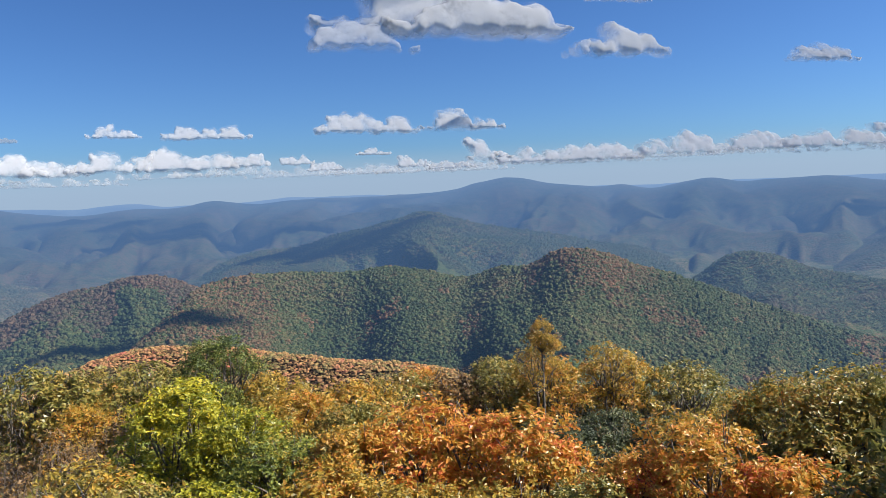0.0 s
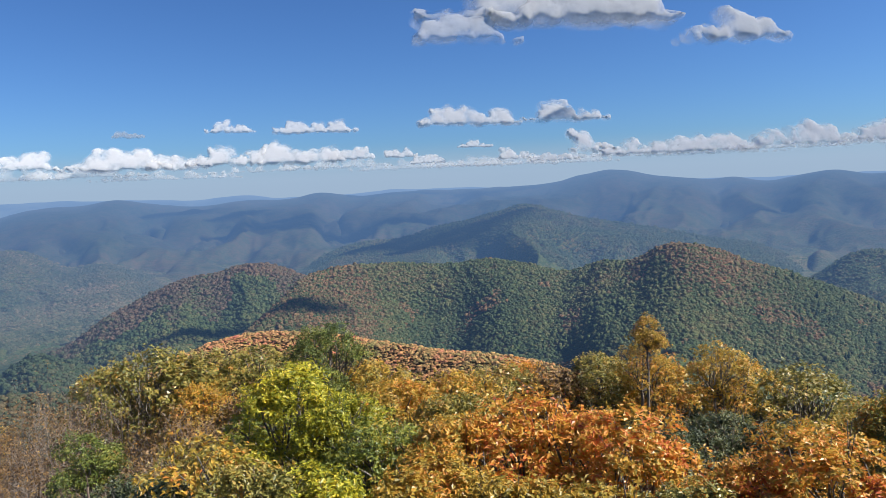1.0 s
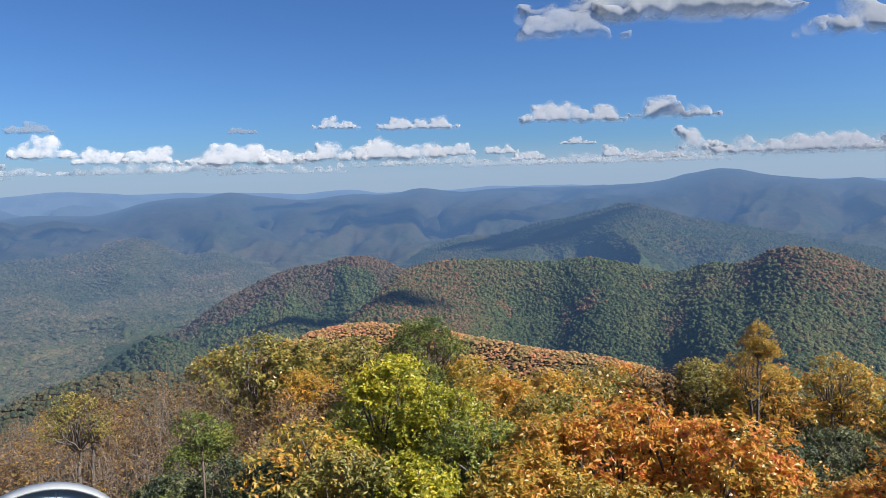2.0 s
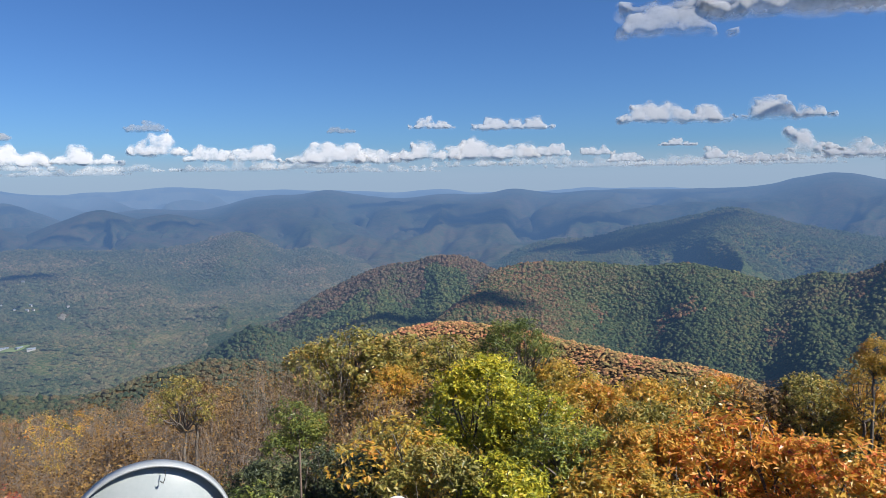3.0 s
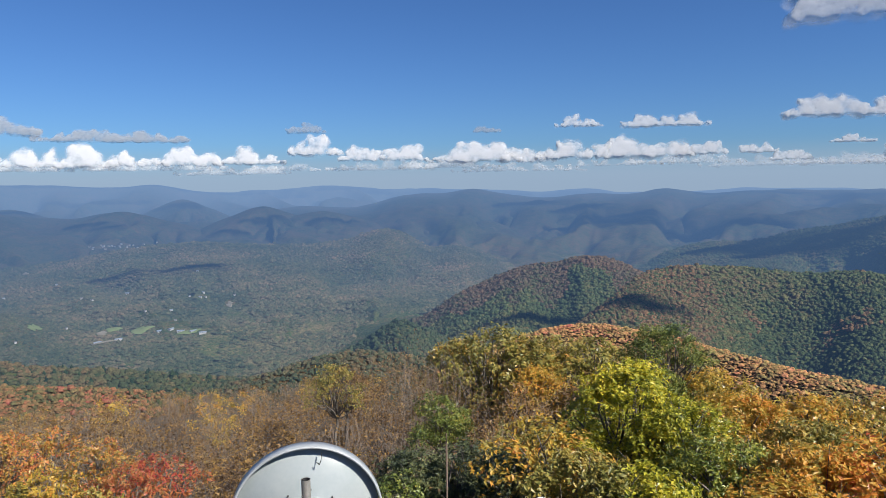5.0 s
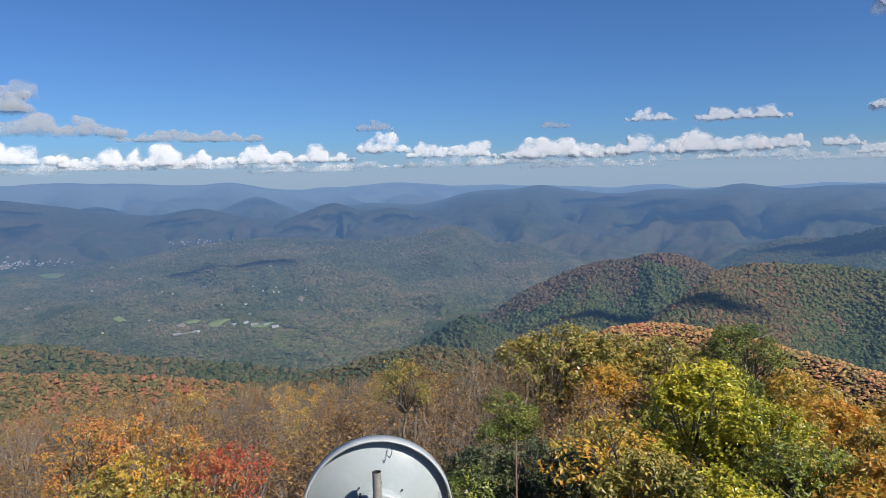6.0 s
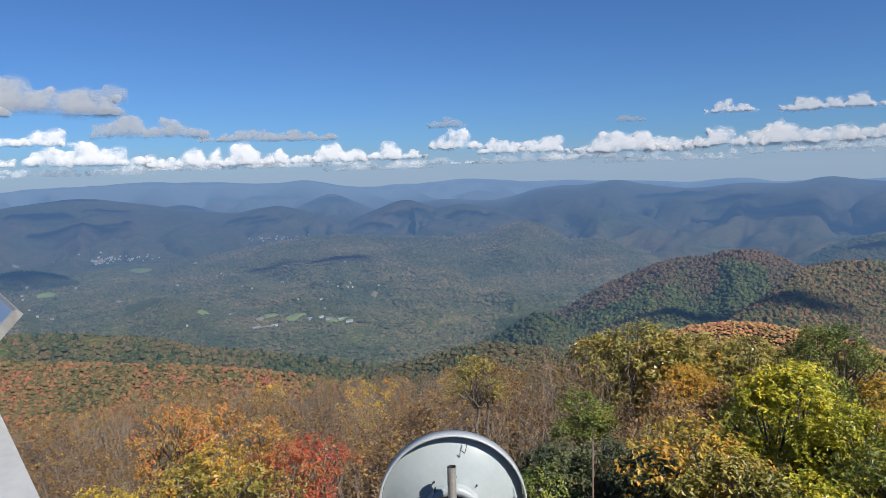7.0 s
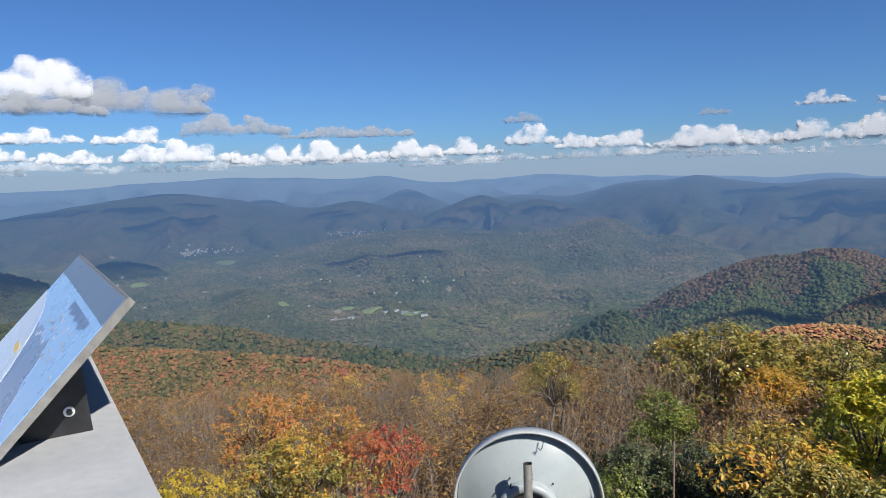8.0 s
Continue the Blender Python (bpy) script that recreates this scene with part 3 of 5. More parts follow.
wood_on(spur_hill, "spur_forest", "rust-brown tree crowns on the upper spur", 2.9, 1.95, DOMES, CROWNS_SPUR, (-16, 240), 103, 1.0, lambda az, fd, g: turned(az, fd), az_range=(15, 46))
wood_on(spur_hill, "spur_forest", "dark green tree crowns on the lower spur", 2.9, 1.95, DOMES, CROWNS_RIDGE, (0, 330), 116, 1.0, lambda az, fd, g: ~turned(az, fd), az_range=(15, 46))
wood_on(rust_ridge, "rust_forest", "rust and olive tree crowns on the low ridge", 2.0, 1.45, DOMES, CROWNS_MIXED, (-12, 90), 117, az_range=(35, 55))
wood_on(shoulder, "autumn_forest", "orange, red and olive tree crowns on the shoulder", 1.0, 0.82, DOMES, CROWNS_ORANGE, (-8, 40), 104, tall=0.42)
wood_on(west_shoulder, "autumn_forest", "red, orange and olive tree crowns on the slope", 1.3, 1.0, DOMES, CROWNS_RED, (-8, 60), 105, az_range=(55, 96))
wood_on(foothill, "foothill_forest", "green and olive tree crowns on the foothill", 2.8, 2.1, DOMES, CROWNS_MIXED, (-14, 150), 106, az_range=(44, 98))
wood_on(foothill, "pine_forest", "dark pines on the foothill", 10, 2.0, CONES, CONIFER, (-10, 180), 107, 0.6)
wood_on(knoll, "knoll_forest", "dark green and rust tree crowns on the knoll", 2.8, 2.0, DOMES, CROWNS_DARK, (-14, 140), 108)


wood_on(west_hill, "hill_forest", "dark green and tan tree crowns on the long hill", 6.0, 3.3, TUFTS, CROWNS_VALLEY, (-16, 960), 109, az_range=(26, 84))
wood_on(mid_peak, "peak_forest", "green tree crowns on the hazy peak", 6.0, 3.3, TUFTS, CROWNS_DARK, (-16, 600), 110, az_range=(-20, 20))
wood_on(valley_hill, "hill_forest", "green tree crowns on the valley hill", 4.2, 2.3, TUFTS, CROWNS_VALLEY, (-16, 280), 112)
wood_on(left_hill, "hill_forest", "green tree crowns on the hill", 4.6, 2.4, TUFTS, CROWNS_VALLEY, (-16, 380), 113, az_range=(78, 94))
wood_on(round_hill, "hill_forest", "hazy green tree crowns on the rounded hill", 4.2, 2.3, TUFTS, CROWNS_DARK, (-16, 260), 114, az_range=(-36, -15))
wood_on(dark_knoll, "knoll_forest", "dark green tree crowns on the shaded knoll", 5.5, 2.8, TUFTS, CROWNS_DARK, (-16, 190), 119)


def floor_field(az, fd):
    x, y = polar(az, 2100 - fd)
    return x, y, ground_z(az, 2100 - fd)


wood_on((None, floor_field, (34, 92, 1500), None), "valley_forest", "mixed green woods of the valley floor", 5.6, 2.8, TUFTS, CROWNS_VALLEY, (100, 1150), 115, 0.85,
        lambda az, fd, g: fbm(az / 3.0, fd / 160, 0, 3, 31) > -0.28, 0.6)

# ---- clouds ----
def cloud_mat(name, tone):
    m, nt = node_mat(name)
    m.cycles.use_bump_map_correction = False
    dens = nt.nodes.new("ShaderNodeAttribute")
    dens.attribute_name = "heap"
    puff = nt.nodes.new("ShaderNodeAttribute")
    puff.attribute_name = "puff"
    n = noise_tex(nt, 1.7, 8.0, puff.outputs["Vector"], 0.58)
    n2 = noise_tex(nt, 5.5, 6.0, puff.outputs["Vector"], 0.6)
    soft_n = math_node(nt, "ADD", math_node(nt, "MULTIPLY", n, 0.8), math_node(nt, "MULTIPLY", n2, 0.2))
    rel = nt.nodes.new("ShaderNodeBump")
    rel.inputs["Strength"].default_value, rel.inputs["Distance"].default_value = 0.35, 30.0
    nt.links.new(soft_n, rel.inputs["Height"])
    lean = nt.nodes.new("ShaderNodeVectorMath")  # normals bent up and sunward, imitating light scattered deep inside
    lean.operation = "MULTIPLY_ADD"
    lean.inputs[1].default_value, lean.inputs[2].default_value = (0.48, 0.48, 0.48), (0.22, -0.12, 0.4)
    nt.links.new(rel.outputs[0], lean.inputs[0])
    unit = nt.nodes.new("ShaderNodeVectorMath")
    unit.operation = "NORMALIZE"
    nt.links.new(lean.outputs[0], unit.inputs[0])
    dif = add(nt, "ShaderNodeBsdfDiffuse", Color=(*tone, 1), Roughness=1.0)
    nt.links.new(unit.outputs[0], dif.inputs["Normal"])
    tr = add(nt, "ShaderNodeBsdfTranslucent", Color=(*tone, 1))
    mix = nt.nodes.new("ShaderNodeMixShader")
    mix.inputs[0].default_value = 0.42
    nt.links.new(dif.outputs[0], mix.inputs[1])
    nt.links.new(tr.outputs[0], mix.inputs[2])
    # the vapour thins out towards its edge, in shreds
    full = math_node(nt, "ADD", math_node(nt, "MULTIPLY", dens.outputs["Fac"], 1.0), math_node(nt, "MULTIPLY", math_node(nt, "SUBTRACT", soft_n, 0.5), 3.0))
    step = nt.nodes.new("ShaderNodeMapRange")
    step.interpolation_type = "SMOOTHSTEP"
    step.inputs["From Min"].default_value, step.inputs["From Max"].default_value = -0.1, 1.15
    nt.links.new(full, step.inputs["Value"])
    body = nt.nodes.new("ShaderNodeAttribute")
    body.attribute_name = "body"
    alpha = math_node(nt, "MULTIPLY", step.outputs[0], body.outputs["Fac"])
    clear = nt.nodes.new("ShaderNodeBsdfTransparent")
    out = nt.nodes.new("ShaderNodeMixShader")
    nt.links.new(alpha, out.inputs[0])
    nt.links.new(clear.outputs[0], out.inputs[1])
    nt.links.new(mix.outputs[0], out.inputs[2])
    finish(nt, out.outputs[0])
    return m


CLOUD = cloud_mat("cloud_white", (0.64, 0.645, 0.655))
# darker copy: the grey of shaded, backlit clouds put into the base colour
CLOUD_SHADED = cloud_mat("cloud_painted_shade", (0.36, 0.375, 0.4))


def cloud(az, el, width, height, dist, seed, thin=0.0, label="white fair-weather cumulus cloud", deep=0.26):
    """A cumulus in front and rear relief sheets: overlapping heaps over a level base, dense within and shredded at its
    edge. el: elevation of its base.
    """
    g = np.random.default_rng(seed)
    turn = max(az, 14.0)  # turned so its front is lit; widened to look the same from the tower
    W, H = 1.12 * dist * radians(width) / math.cos(radians(turn - az)), 1.15 * dist * math.tan(radians(height))
    n = int(np.clip(3.2 * W / H, 5, 26))
    cu = np.linspace(-0.88, 0.88, n) + g.uniform(-0.6, 0.6, n) / n
    rise = np.clip(1 - np.abs(cu) ** 2.2, 0, 1) ** 0.7 * (0.18 + 0.2 * ("grey" in label) + 0.7 * g.random(n) ** 1.4)
    rise /= rise.max()
    # heaps: (across, up, radius), a large one and two lesser shoulders each
    puffs = [(c * W / 2, H * (0.14 + 0.38 * q), H * (0.13 + 0.36 * q)) for c, q in zip(cu, rise)]
    puffs += [(x + r * g.uniform(-0.9, 0.9), z + r * g.uniform(0.1, 0.65), r * g.uniform(0.35, 0.6)) for x, z, r in puffs for _ in range(2)]
    cols, rows = int(np.clip(15 * W / H, 24, 76)), 20
    X, Z = np.meshgrid(np.linspace(-0.62, 0.62, cols) * W, np.linspace(-0.25, 1.3, rows) * H)
    wob = 0.16 * H
    X2, Z2 = X + wob * fbm(X / H * 2.4, Z / H * 2.4, 0, 3, seed), Z + wob * fbm(X / H * 2.4, Z / H * 2.4, 4, 3, seed + 1)
    f = np.full(X.shape, -2.0)
    for x, z, r in puffs:
        q = 1 - ((X2 - x) ** 2 + (Z2 - z) ** 2) / (r * r)
        f = np.maximum(f, q) + 0.12 * np.clip(q, 0, 1) * np.clip(f, 0, 1)
    f = np.clip(f, -0.8, 1.2)
    base = smooth(Z / H + 0.05 * fbm(X / H * 1.3, 0, 0, 3, seed + 2), -0.08, 0.3)
    f = f * base - (1 - base) * 0.5
    edge = np.minimum(smooth(0.62 - np.abs(X / W), 0, 0.1), np.minimum(smooth(Z / H, -0.25, -0.08), smooth(1.3 - Z / H, 0, 0.12)))
    f = f * edge - (1 - edge) * 0.8
    thick = np.sqrt(np.clip(f, 0, 1)) * H * deep * 1.6
    # both sheets lean back so that the front catches the sun
    front = np.stack([X, -thick + 0.6 * Z, Z], -1).reshape(-1, 3)
    rear = np.stack([X, thick * 0.5 + 0.6 * Z + 0.02 * H, Z], -1).reshape(-1, 3)
    q = np.concatenate([front, rear])
    faces = grid_faces(rows, cols)
    dense = f.ravel()[faces].max(1)
    me = mesh_from("cloud", q, np.concatenate([faces[dense > -0.4], faces[dense > 0.1][:, ::-1] + len(front)]), CLOUD_SHADED if "grey" in label else CLOUD)
    heap = np.tile(np.where(f > 0, f, 1.6 * f).ravel(), 2)
    body = (1 - thin) * np.repeat([1.0, 0.3], len(front))
    for key, kind, field, data in (("heap", "FLOAT", "value", heap), ("body", "FLOAT", "value", body), ("puff", "FLOAT_VECTOR", "vector", q / H + seed * 3.7)):
        at = me.attributes.new(key, kind, "POINT")
        at.data.foreach_set(field, np.ascontiguousarray(data, np.float32).ravel())
    ob = put("cloud", me, None, label, "cloud", "clouds")
    x, y = polar(az, dist)
    ob.matrix_world = pose(x, y, EYE + dist * math.tan(radians(el)), 0, 0, turn)
    return ob


GREY = "thin grey cloud drifting over the mountains"
BANK = "low white cumulus bank over the horizon"
PLAIN = "white fair-weather cumulus cloud"
SKY_CLOUDS = [  # azimuth, elevation of the base, width, height, distance, thinness, label
    (-1.0, 10.2, 18.5, 6.5, 2900, 0.0, PLAIN), (-4.0, 10.5, 13.0, 4.5, 2850, 0.0, PLAIN), (5.5, 9.9, 8.0, 3.2, 2700, 0.3, PLAIN), (-14.2, 8.5, 6.8, 3.0, 2900, 0.0, PLAIN), (-28.4, 7.0, 4.0, 1.5, 3200, 0.05, PLAIN), (-14.4, 12.7, 4.6, 1.3, 2700, 0.2, PLAIN),
    (24.3, 3.9, 3.4, 1.1, 3900, 0.15, PLAIN), (18.0, 3.7, 6.1, 1.2, 3950, 0.15, PLAIN), (5.7, 3.75, 7.9, 1.8, 3800, 0.05, PLAIN), (-1.9, 3.7, 6.1, 2.0, 3800, 0.0, PLAIN), (5.3, 2.2, 2.7, 0.75, 4450, 0.1, PLAIN),
    (-4.2, 1.15, 3.2, 1.9, 4420, 0.0, BANK), (-10.7, 0.85, 11.2, 1.6, 4450, 0.0, BANK), (-19.6, 0.9, 6.9, 1.9, 4450, 0.0, BANK), (-24.5, 1.0, 4.2, 1.6, 4420, 0.0, BANK), (-29.8, 1.0, 7.0, 1.4, 4450, 0.0, BANK), (-33.5, 1.8, 4.0, 1.3, 4480, 0.0, BANK),
    (11.3, 1.6, 2.3, 0.85, 4400, 0.1, BANK), (9.2, 1.05, 2.6, 0.8, 4450, 0.15, BANK), (2.1, 1.05, 3.0, 1.05, 4450, 0.05, BANK), (-0.9, 0.85, 4.0, 0.8, 4480, 0.15, BANK), (15.3, 1.55, 3.3, 1.1, 4450, 0.1, BANK),
    (19.2, 1.2, 6.2, 1.85, 4450, 0.0, BANK), (25.0, 1.25, 5.2, 1.75, 4420, 0.0, BANK), (28.5, 1.1, 4.0, 1.4, 4480, 0.05, BANK), (32.8, 1.15, 6.8, 1.85, 4450, 0.0, BANK), (38.7, 1.4, 4.2, 1.5, 4450, 0.0, BANK), (41.9, 1.45, 3.2, 1.3, 4480, 0.05, BANK),
    (46.2, 3.7, 2.6, 1.0, 3900, 0.45, GREY), (31.7, 3.7, 2.1, 0.65, 3900, 0.45, GREY), (45.5, 1.8, 4.1, 1.85, 4380, 0.0, PLAIN), (50.6, 1.2, 5.2, 1.6, 4450, 0.0, BANK), (56.5, 1.1, 7.6, 1.6, 4450, 0.0, BANK),
    (60.2, 2.95, 10.6, 1.1, 3900, 0.2, GREY), (68.9, 3.15, 7.7, 1.9, 3600, 0.15, GREY), (64.5, 0.95, 8.6, 1.9, 4450, 0.0, BANK), (73.0, 1.2, 7.8, 1.8, 4450, 0.0, BANK), (80.3, 1.3, 5.0, 1.1, 4450, 0.05, BANK), (86, 1.5, 6.5, 1.4, 4450, 0.05, BANK),
    (83.8, 5.2, 8.5, 3.6, 3000, 0.0, PLAIN), (77.2, 4.5, 12.5, 3.2, 3100, 0.05, GREY), (82.0, 4.6, 8.0, 2.0, 2900, 0.1, GREY), (83.5, 2.7, 7.4, 1.45, 4000, 0.0, PLAIN), (76.4, 2.65, 4.9, 1.45, 4000, 0.0, PLAIN), (71.4, 5.8, 2.1, 1.6, 3200, 0.5, GREY),
]
for i, (az, el, w, h, d, thin, label) in enumerate(SKY_CLOUDS):
    cloud(az, el, w, h, d, 300 + i, thin, label)

gc = np.random.default_rng(41)
for i in range(22):  # the flat grey lower rows of the bank, farther off
    cloud(-37 + i * 5.9 + gc.uniform(-1.5, 1.5), gc.uniform(0.5, 0.95), gc.uniform(8.0, 12.0), gc.uniform(0.7, 1.0), 4600, 700 + i, gc.uniform(0.5, 0.68), BANK)


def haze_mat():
    """Haze behind the last mountains, painted as a glowing sheet that thins out upwards."""
    m, nt = node_mat("horizon_haze_glow")
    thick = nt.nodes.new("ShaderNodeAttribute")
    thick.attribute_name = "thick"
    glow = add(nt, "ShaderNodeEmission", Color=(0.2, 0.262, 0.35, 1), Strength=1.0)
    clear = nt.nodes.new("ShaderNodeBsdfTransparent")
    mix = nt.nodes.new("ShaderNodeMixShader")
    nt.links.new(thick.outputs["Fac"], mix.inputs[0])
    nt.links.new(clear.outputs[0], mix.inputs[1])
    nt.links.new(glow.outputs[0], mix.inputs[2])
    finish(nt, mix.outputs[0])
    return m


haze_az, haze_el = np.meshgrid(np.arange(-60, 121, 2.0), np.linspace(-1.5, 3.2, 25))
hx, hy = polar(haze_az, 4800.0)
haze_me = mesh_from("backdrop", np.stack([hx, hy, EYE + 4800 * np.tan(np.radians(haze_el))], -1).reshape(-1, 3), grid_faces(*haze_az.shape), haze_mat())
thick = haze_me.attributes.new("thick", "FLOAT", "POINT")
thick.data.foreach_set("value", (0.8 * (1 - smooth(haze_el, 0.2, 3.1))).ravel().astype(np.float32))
put("backdrop", haze_me, None, "glowing sheet painting pale haze behind the mountains", "haze", "", "structure")


def shade_cloud(az, el, width, height, seed):
    """A cloud overhead, up the sun's rays from a shaded stretch of land."""
    x, y, z, d = seat(az, el)
    if el > -8:  # the far ranges and the long hill
        width, height = 0.6 * width, 2.1 * height
    p = Vector((x, y, z)) + sun_dir * (500 + 0.5 * d)
    c = cloud(0, 0, math.degrees(width / 1000), math.degrees(math.atan(height / 1000)), 1000, seed, 0.0, "white cumulus cloud high overhead", 0.2)
    c.matrix_world = Matrix.Translation(p) @ pose(0, 0, 0, 0, 0, az) @ pose(0, 0, 0, -90) @ Matrix.Translation((0, 0, -0.45 * height))


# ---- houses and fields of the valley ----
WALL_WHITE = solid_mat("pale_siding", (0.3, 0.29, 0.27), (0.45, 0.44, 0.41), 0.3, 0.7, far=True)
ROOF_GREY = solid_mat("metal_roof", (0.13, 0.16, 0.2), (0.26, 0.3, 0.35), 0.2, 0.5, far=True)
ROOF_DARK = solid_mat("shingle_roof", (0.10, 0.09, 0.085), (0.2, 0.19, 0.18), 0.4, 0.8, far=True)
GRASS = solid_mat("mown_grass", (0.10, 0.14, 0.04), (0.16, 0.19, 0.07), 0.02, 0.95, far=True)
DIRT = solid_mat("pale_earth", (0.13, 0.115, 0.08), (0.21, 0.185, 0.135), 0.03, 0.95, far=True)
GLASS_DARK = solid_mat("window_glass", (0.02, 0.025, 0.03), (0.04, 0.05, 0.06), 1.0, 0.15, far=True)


def box(bm, x0, x1, y0, y1, z0, z1):
    v = [bm.verts.new(p) for p in ((x0, y0, z0), (x1, y0, z0), (x1, y1, z0), (x0, y1, z0), (x0, y0, z1), (x1, y0, z1), (x1, y1, z1), (x0, y1, z1))]
    for f in ((3, 2, 1, 0), (4, 5, 6, 7), (0, 1, 5, 4), (1, 2, 6, 5), (2, 3, 7, 6), (3, 0, 4, 7)):
        bm.faces.new([v[i] for i in f])
    return bm


def house(name, label, length, depth, height, roof_mat, rise, category="house"):
    root = tagged(new(name), label, category, "valley houses")
    part("wall", box(bmesh.new(), -length / 2, length / 2, -depth / 2, depth / 2, -4, height), WALL_WHITE, root)
    bm = bmesh.new()
    o = 0.6
    prof = [(-depth / 2 - o, height - 0.2), (0, height + rise), (depth / 2 + o, height - 0.2), (depth / 2 + o, height + 0.15), (0, height + rise + 0.4), (-depth / 2 - o, height + 0.15)]
    a = [bm.verts.new((-length / 2 - o, y, z)) for y, z in prof]
    b = [bm.verts.new((length / 2 + o, y, z)) for y, z in prof]
    bm.faces.new(a)
    bm.faces.new(b[::-1])
    for i in range(6):
        bm.faces.new((a[i], b[i], b[(i + 1) % 6], a[(i + 1) % 6]))
    part("roof", bm, roof_mat, root)
    for k in range(3):
        x = (k - 1) * length * 0.3
        part("window", box(bmesh.new(), x - 0.6, x + 0.6, -depth / 2 - 0.05, -depth / 2 + 0.05, 1.0, min(2.4, height - 0.2)), GLASS_DARK, root)
    return root


def meadow(az, el, width, depth, mown, seed):
    """A clearing with an uneven edge, lying on the land."""
    x0, y0, z0, d = seat(az, el)
    W, D = d * radians(width) / 2, depth / 2 * (2.5 if el > -7 else 1)  # far ones stretched in depth to show at the low view
    n, rings = 36, 5
    t = np.arange(n) * math.tau / n
    k = 0.9 + 0.8 * fbm(np.cos(t) * 1.7 + seed, np.sin(t) * 1.7, 0, 3, seed)
    m = pose(x0, y0, 0, 0, 0, az)
    verts = []
    for q in np.linspace(0.05, 1, rings):
        for a, b in zip(np.cos(t) * W * k * q, np.sin(t) * D * k * q):
            p = m @ Vector((a, b, 0))
            verts.append((p.x, p.y, land(p.x, p.y) + 1.2 + 1.2 * (q < 0.99)))
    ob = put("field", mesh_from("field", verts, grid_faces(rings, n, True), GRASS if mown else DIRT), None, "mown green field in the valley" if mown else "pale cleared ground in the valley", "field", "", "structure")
    return ob


for i, row in enumerate(FIELDS):
    meadow(*row, 40 + i)

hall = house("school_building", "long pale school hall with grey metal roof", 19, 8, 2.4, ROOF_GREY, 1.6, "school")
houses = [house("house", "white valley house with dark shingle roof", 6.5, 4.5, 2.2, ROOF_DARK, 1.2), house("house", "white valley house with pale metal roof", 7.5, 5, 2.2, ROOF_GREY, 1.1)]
for i, (az, el, yaw) in enumerate(HALLS):
    x, y, z, d = seat(az, el)
    m = pose(x, y, land(x, y) + 1.5, 0, 0, az + yaw) @ Matrix.Diagonal((0.78, 0.78, 0.78, 1))
    if i == 0:
        hall.matrix_basis = m
    else:
        copy_thing(hall, m)
for i, (az, el) in enumerate(HOMES):
    x, y, z, d = seat(az, el)
    if i > 1 and d < 1000:  # no houses on the near slopes
        continue
    s = 0.5 + 0.2 * d / 1500
    m = pose(x, y, land(x, y) + 1.0, 0, 0, gh.uniform(0, 180))
    first = houses[i % 2]
    if i < 2:
        first.matrix_basis = m
    else:
        copy_thing(first, m @ Matrix.Diagonal((s, s, s, 1)))

# ---- the tower's parapet ----
CONCRETE = solid_mat("painted_concrete", (0.25, 0.26, 0.27), (0.34, 0.35, 0.36), 3.0, 0.85, 0.0, 0.004)
DECK = solid_mat("deck_concrete", (0.25, 0.25, 0.25), (0.36, 0.35, 0.34), 2.0, 0.9, 0.0, 0.004)
TOP = EYE - 0.68
OUTER = [(5.2, -1.2), (2.6, 0.20), (-3.45, 0.795), (-6.6, -0.71)]
WALL_W = 0.42


def inward(line, w):
    out = []
    for i, p in enumerate(line):
        p = Vector(p)
        dirs = []
        if i:
            dirs.append((p - Vector(line[i - 1])).normalized())
        if i < len(line) - 1:
            dirs.append((Vector(line[i + 1]) - p).normalized())
        n = sum((Vector((-d.y, d.x)) for d in dirs), Vector((0, 0))).normalized()
        out.append(p + n * (w / max(0.5, n.dot(Vector((-dirs[0].y, dirs[0].x))))))
    return out


def strip(outer, inner, z0, z1, bevel=0.0):
    bm = bmesh.new()
    n = len(outer)
    rings = [[bm.verts.new((p[0], p[1], z)) for p in line] for line, z in ((outer, z0), (outer, z1), (inner, z1), (inner, z0))]
    for i in range(n - 1):
        for a in range(4):
            b = (a + 1) % 4
            bm.faces.new((rings[a][i], rings[a][i + 1], rings[b][i + 1], rings[b][i]))
    for k in (0, n - 1):
        bm.faces.new([r[k] for r in rings])
    bmesh.ops.recalc_face_normals(bm, faces=bm.faces)
    if bevel:
        es = [e for e in bm.edges if abs(e.verts[0].co.z - z1) < 1e-6 and abs(e.verts[1].co.z - z1) < 1e-6]
        bmesh.ops.bevel(bm, geom=es, offset=bevel, segments=2, affect="EDGES")
    return bm


INNER = inward(OUTER, WALL_W)
tagged(part("wall_parapet", strip(OUTER, INNER, TOP - 1.07, TOP, 0.012), CONCRETE, None), "pale grey concrete parapet wall of the lookout deck", "wall", "", "structure")
BASE = [(5.2, -1.2), (2.6, 0.18), (-3.45, 0.775), (-6.6, -0.72), (-6.6, -8), (5.2, -8)]
bm = bmesh.new()
low = [bm.verts.new((x, y, TOP - 1.25)) for x, y in BASE]
high = [bm.verts.new((x, y, TOP - 1.074)) for x, y in BASE]
bm.faces.new(low)
bm.faces.new(high[::-1])
for i in range(6):
    bm.faces.new((low[i], high[i], high[(i + 1) % 6], low[(i + 1) % 6]))
bmesh.ops.recalc_face_normals(bm, faces=bm.faces)
tagged(part("floor_deck", bm, DECK, None), "grey concrete floor of the lookout deck", "floor", "", "structure")
bm = bmesh.new()
core = [(4.8, -1.4), (2.4, -0.2), (-3.3, 0.35), (-6.2, -1.0), (-6.2, -7.6), (4.8, -7.6)]
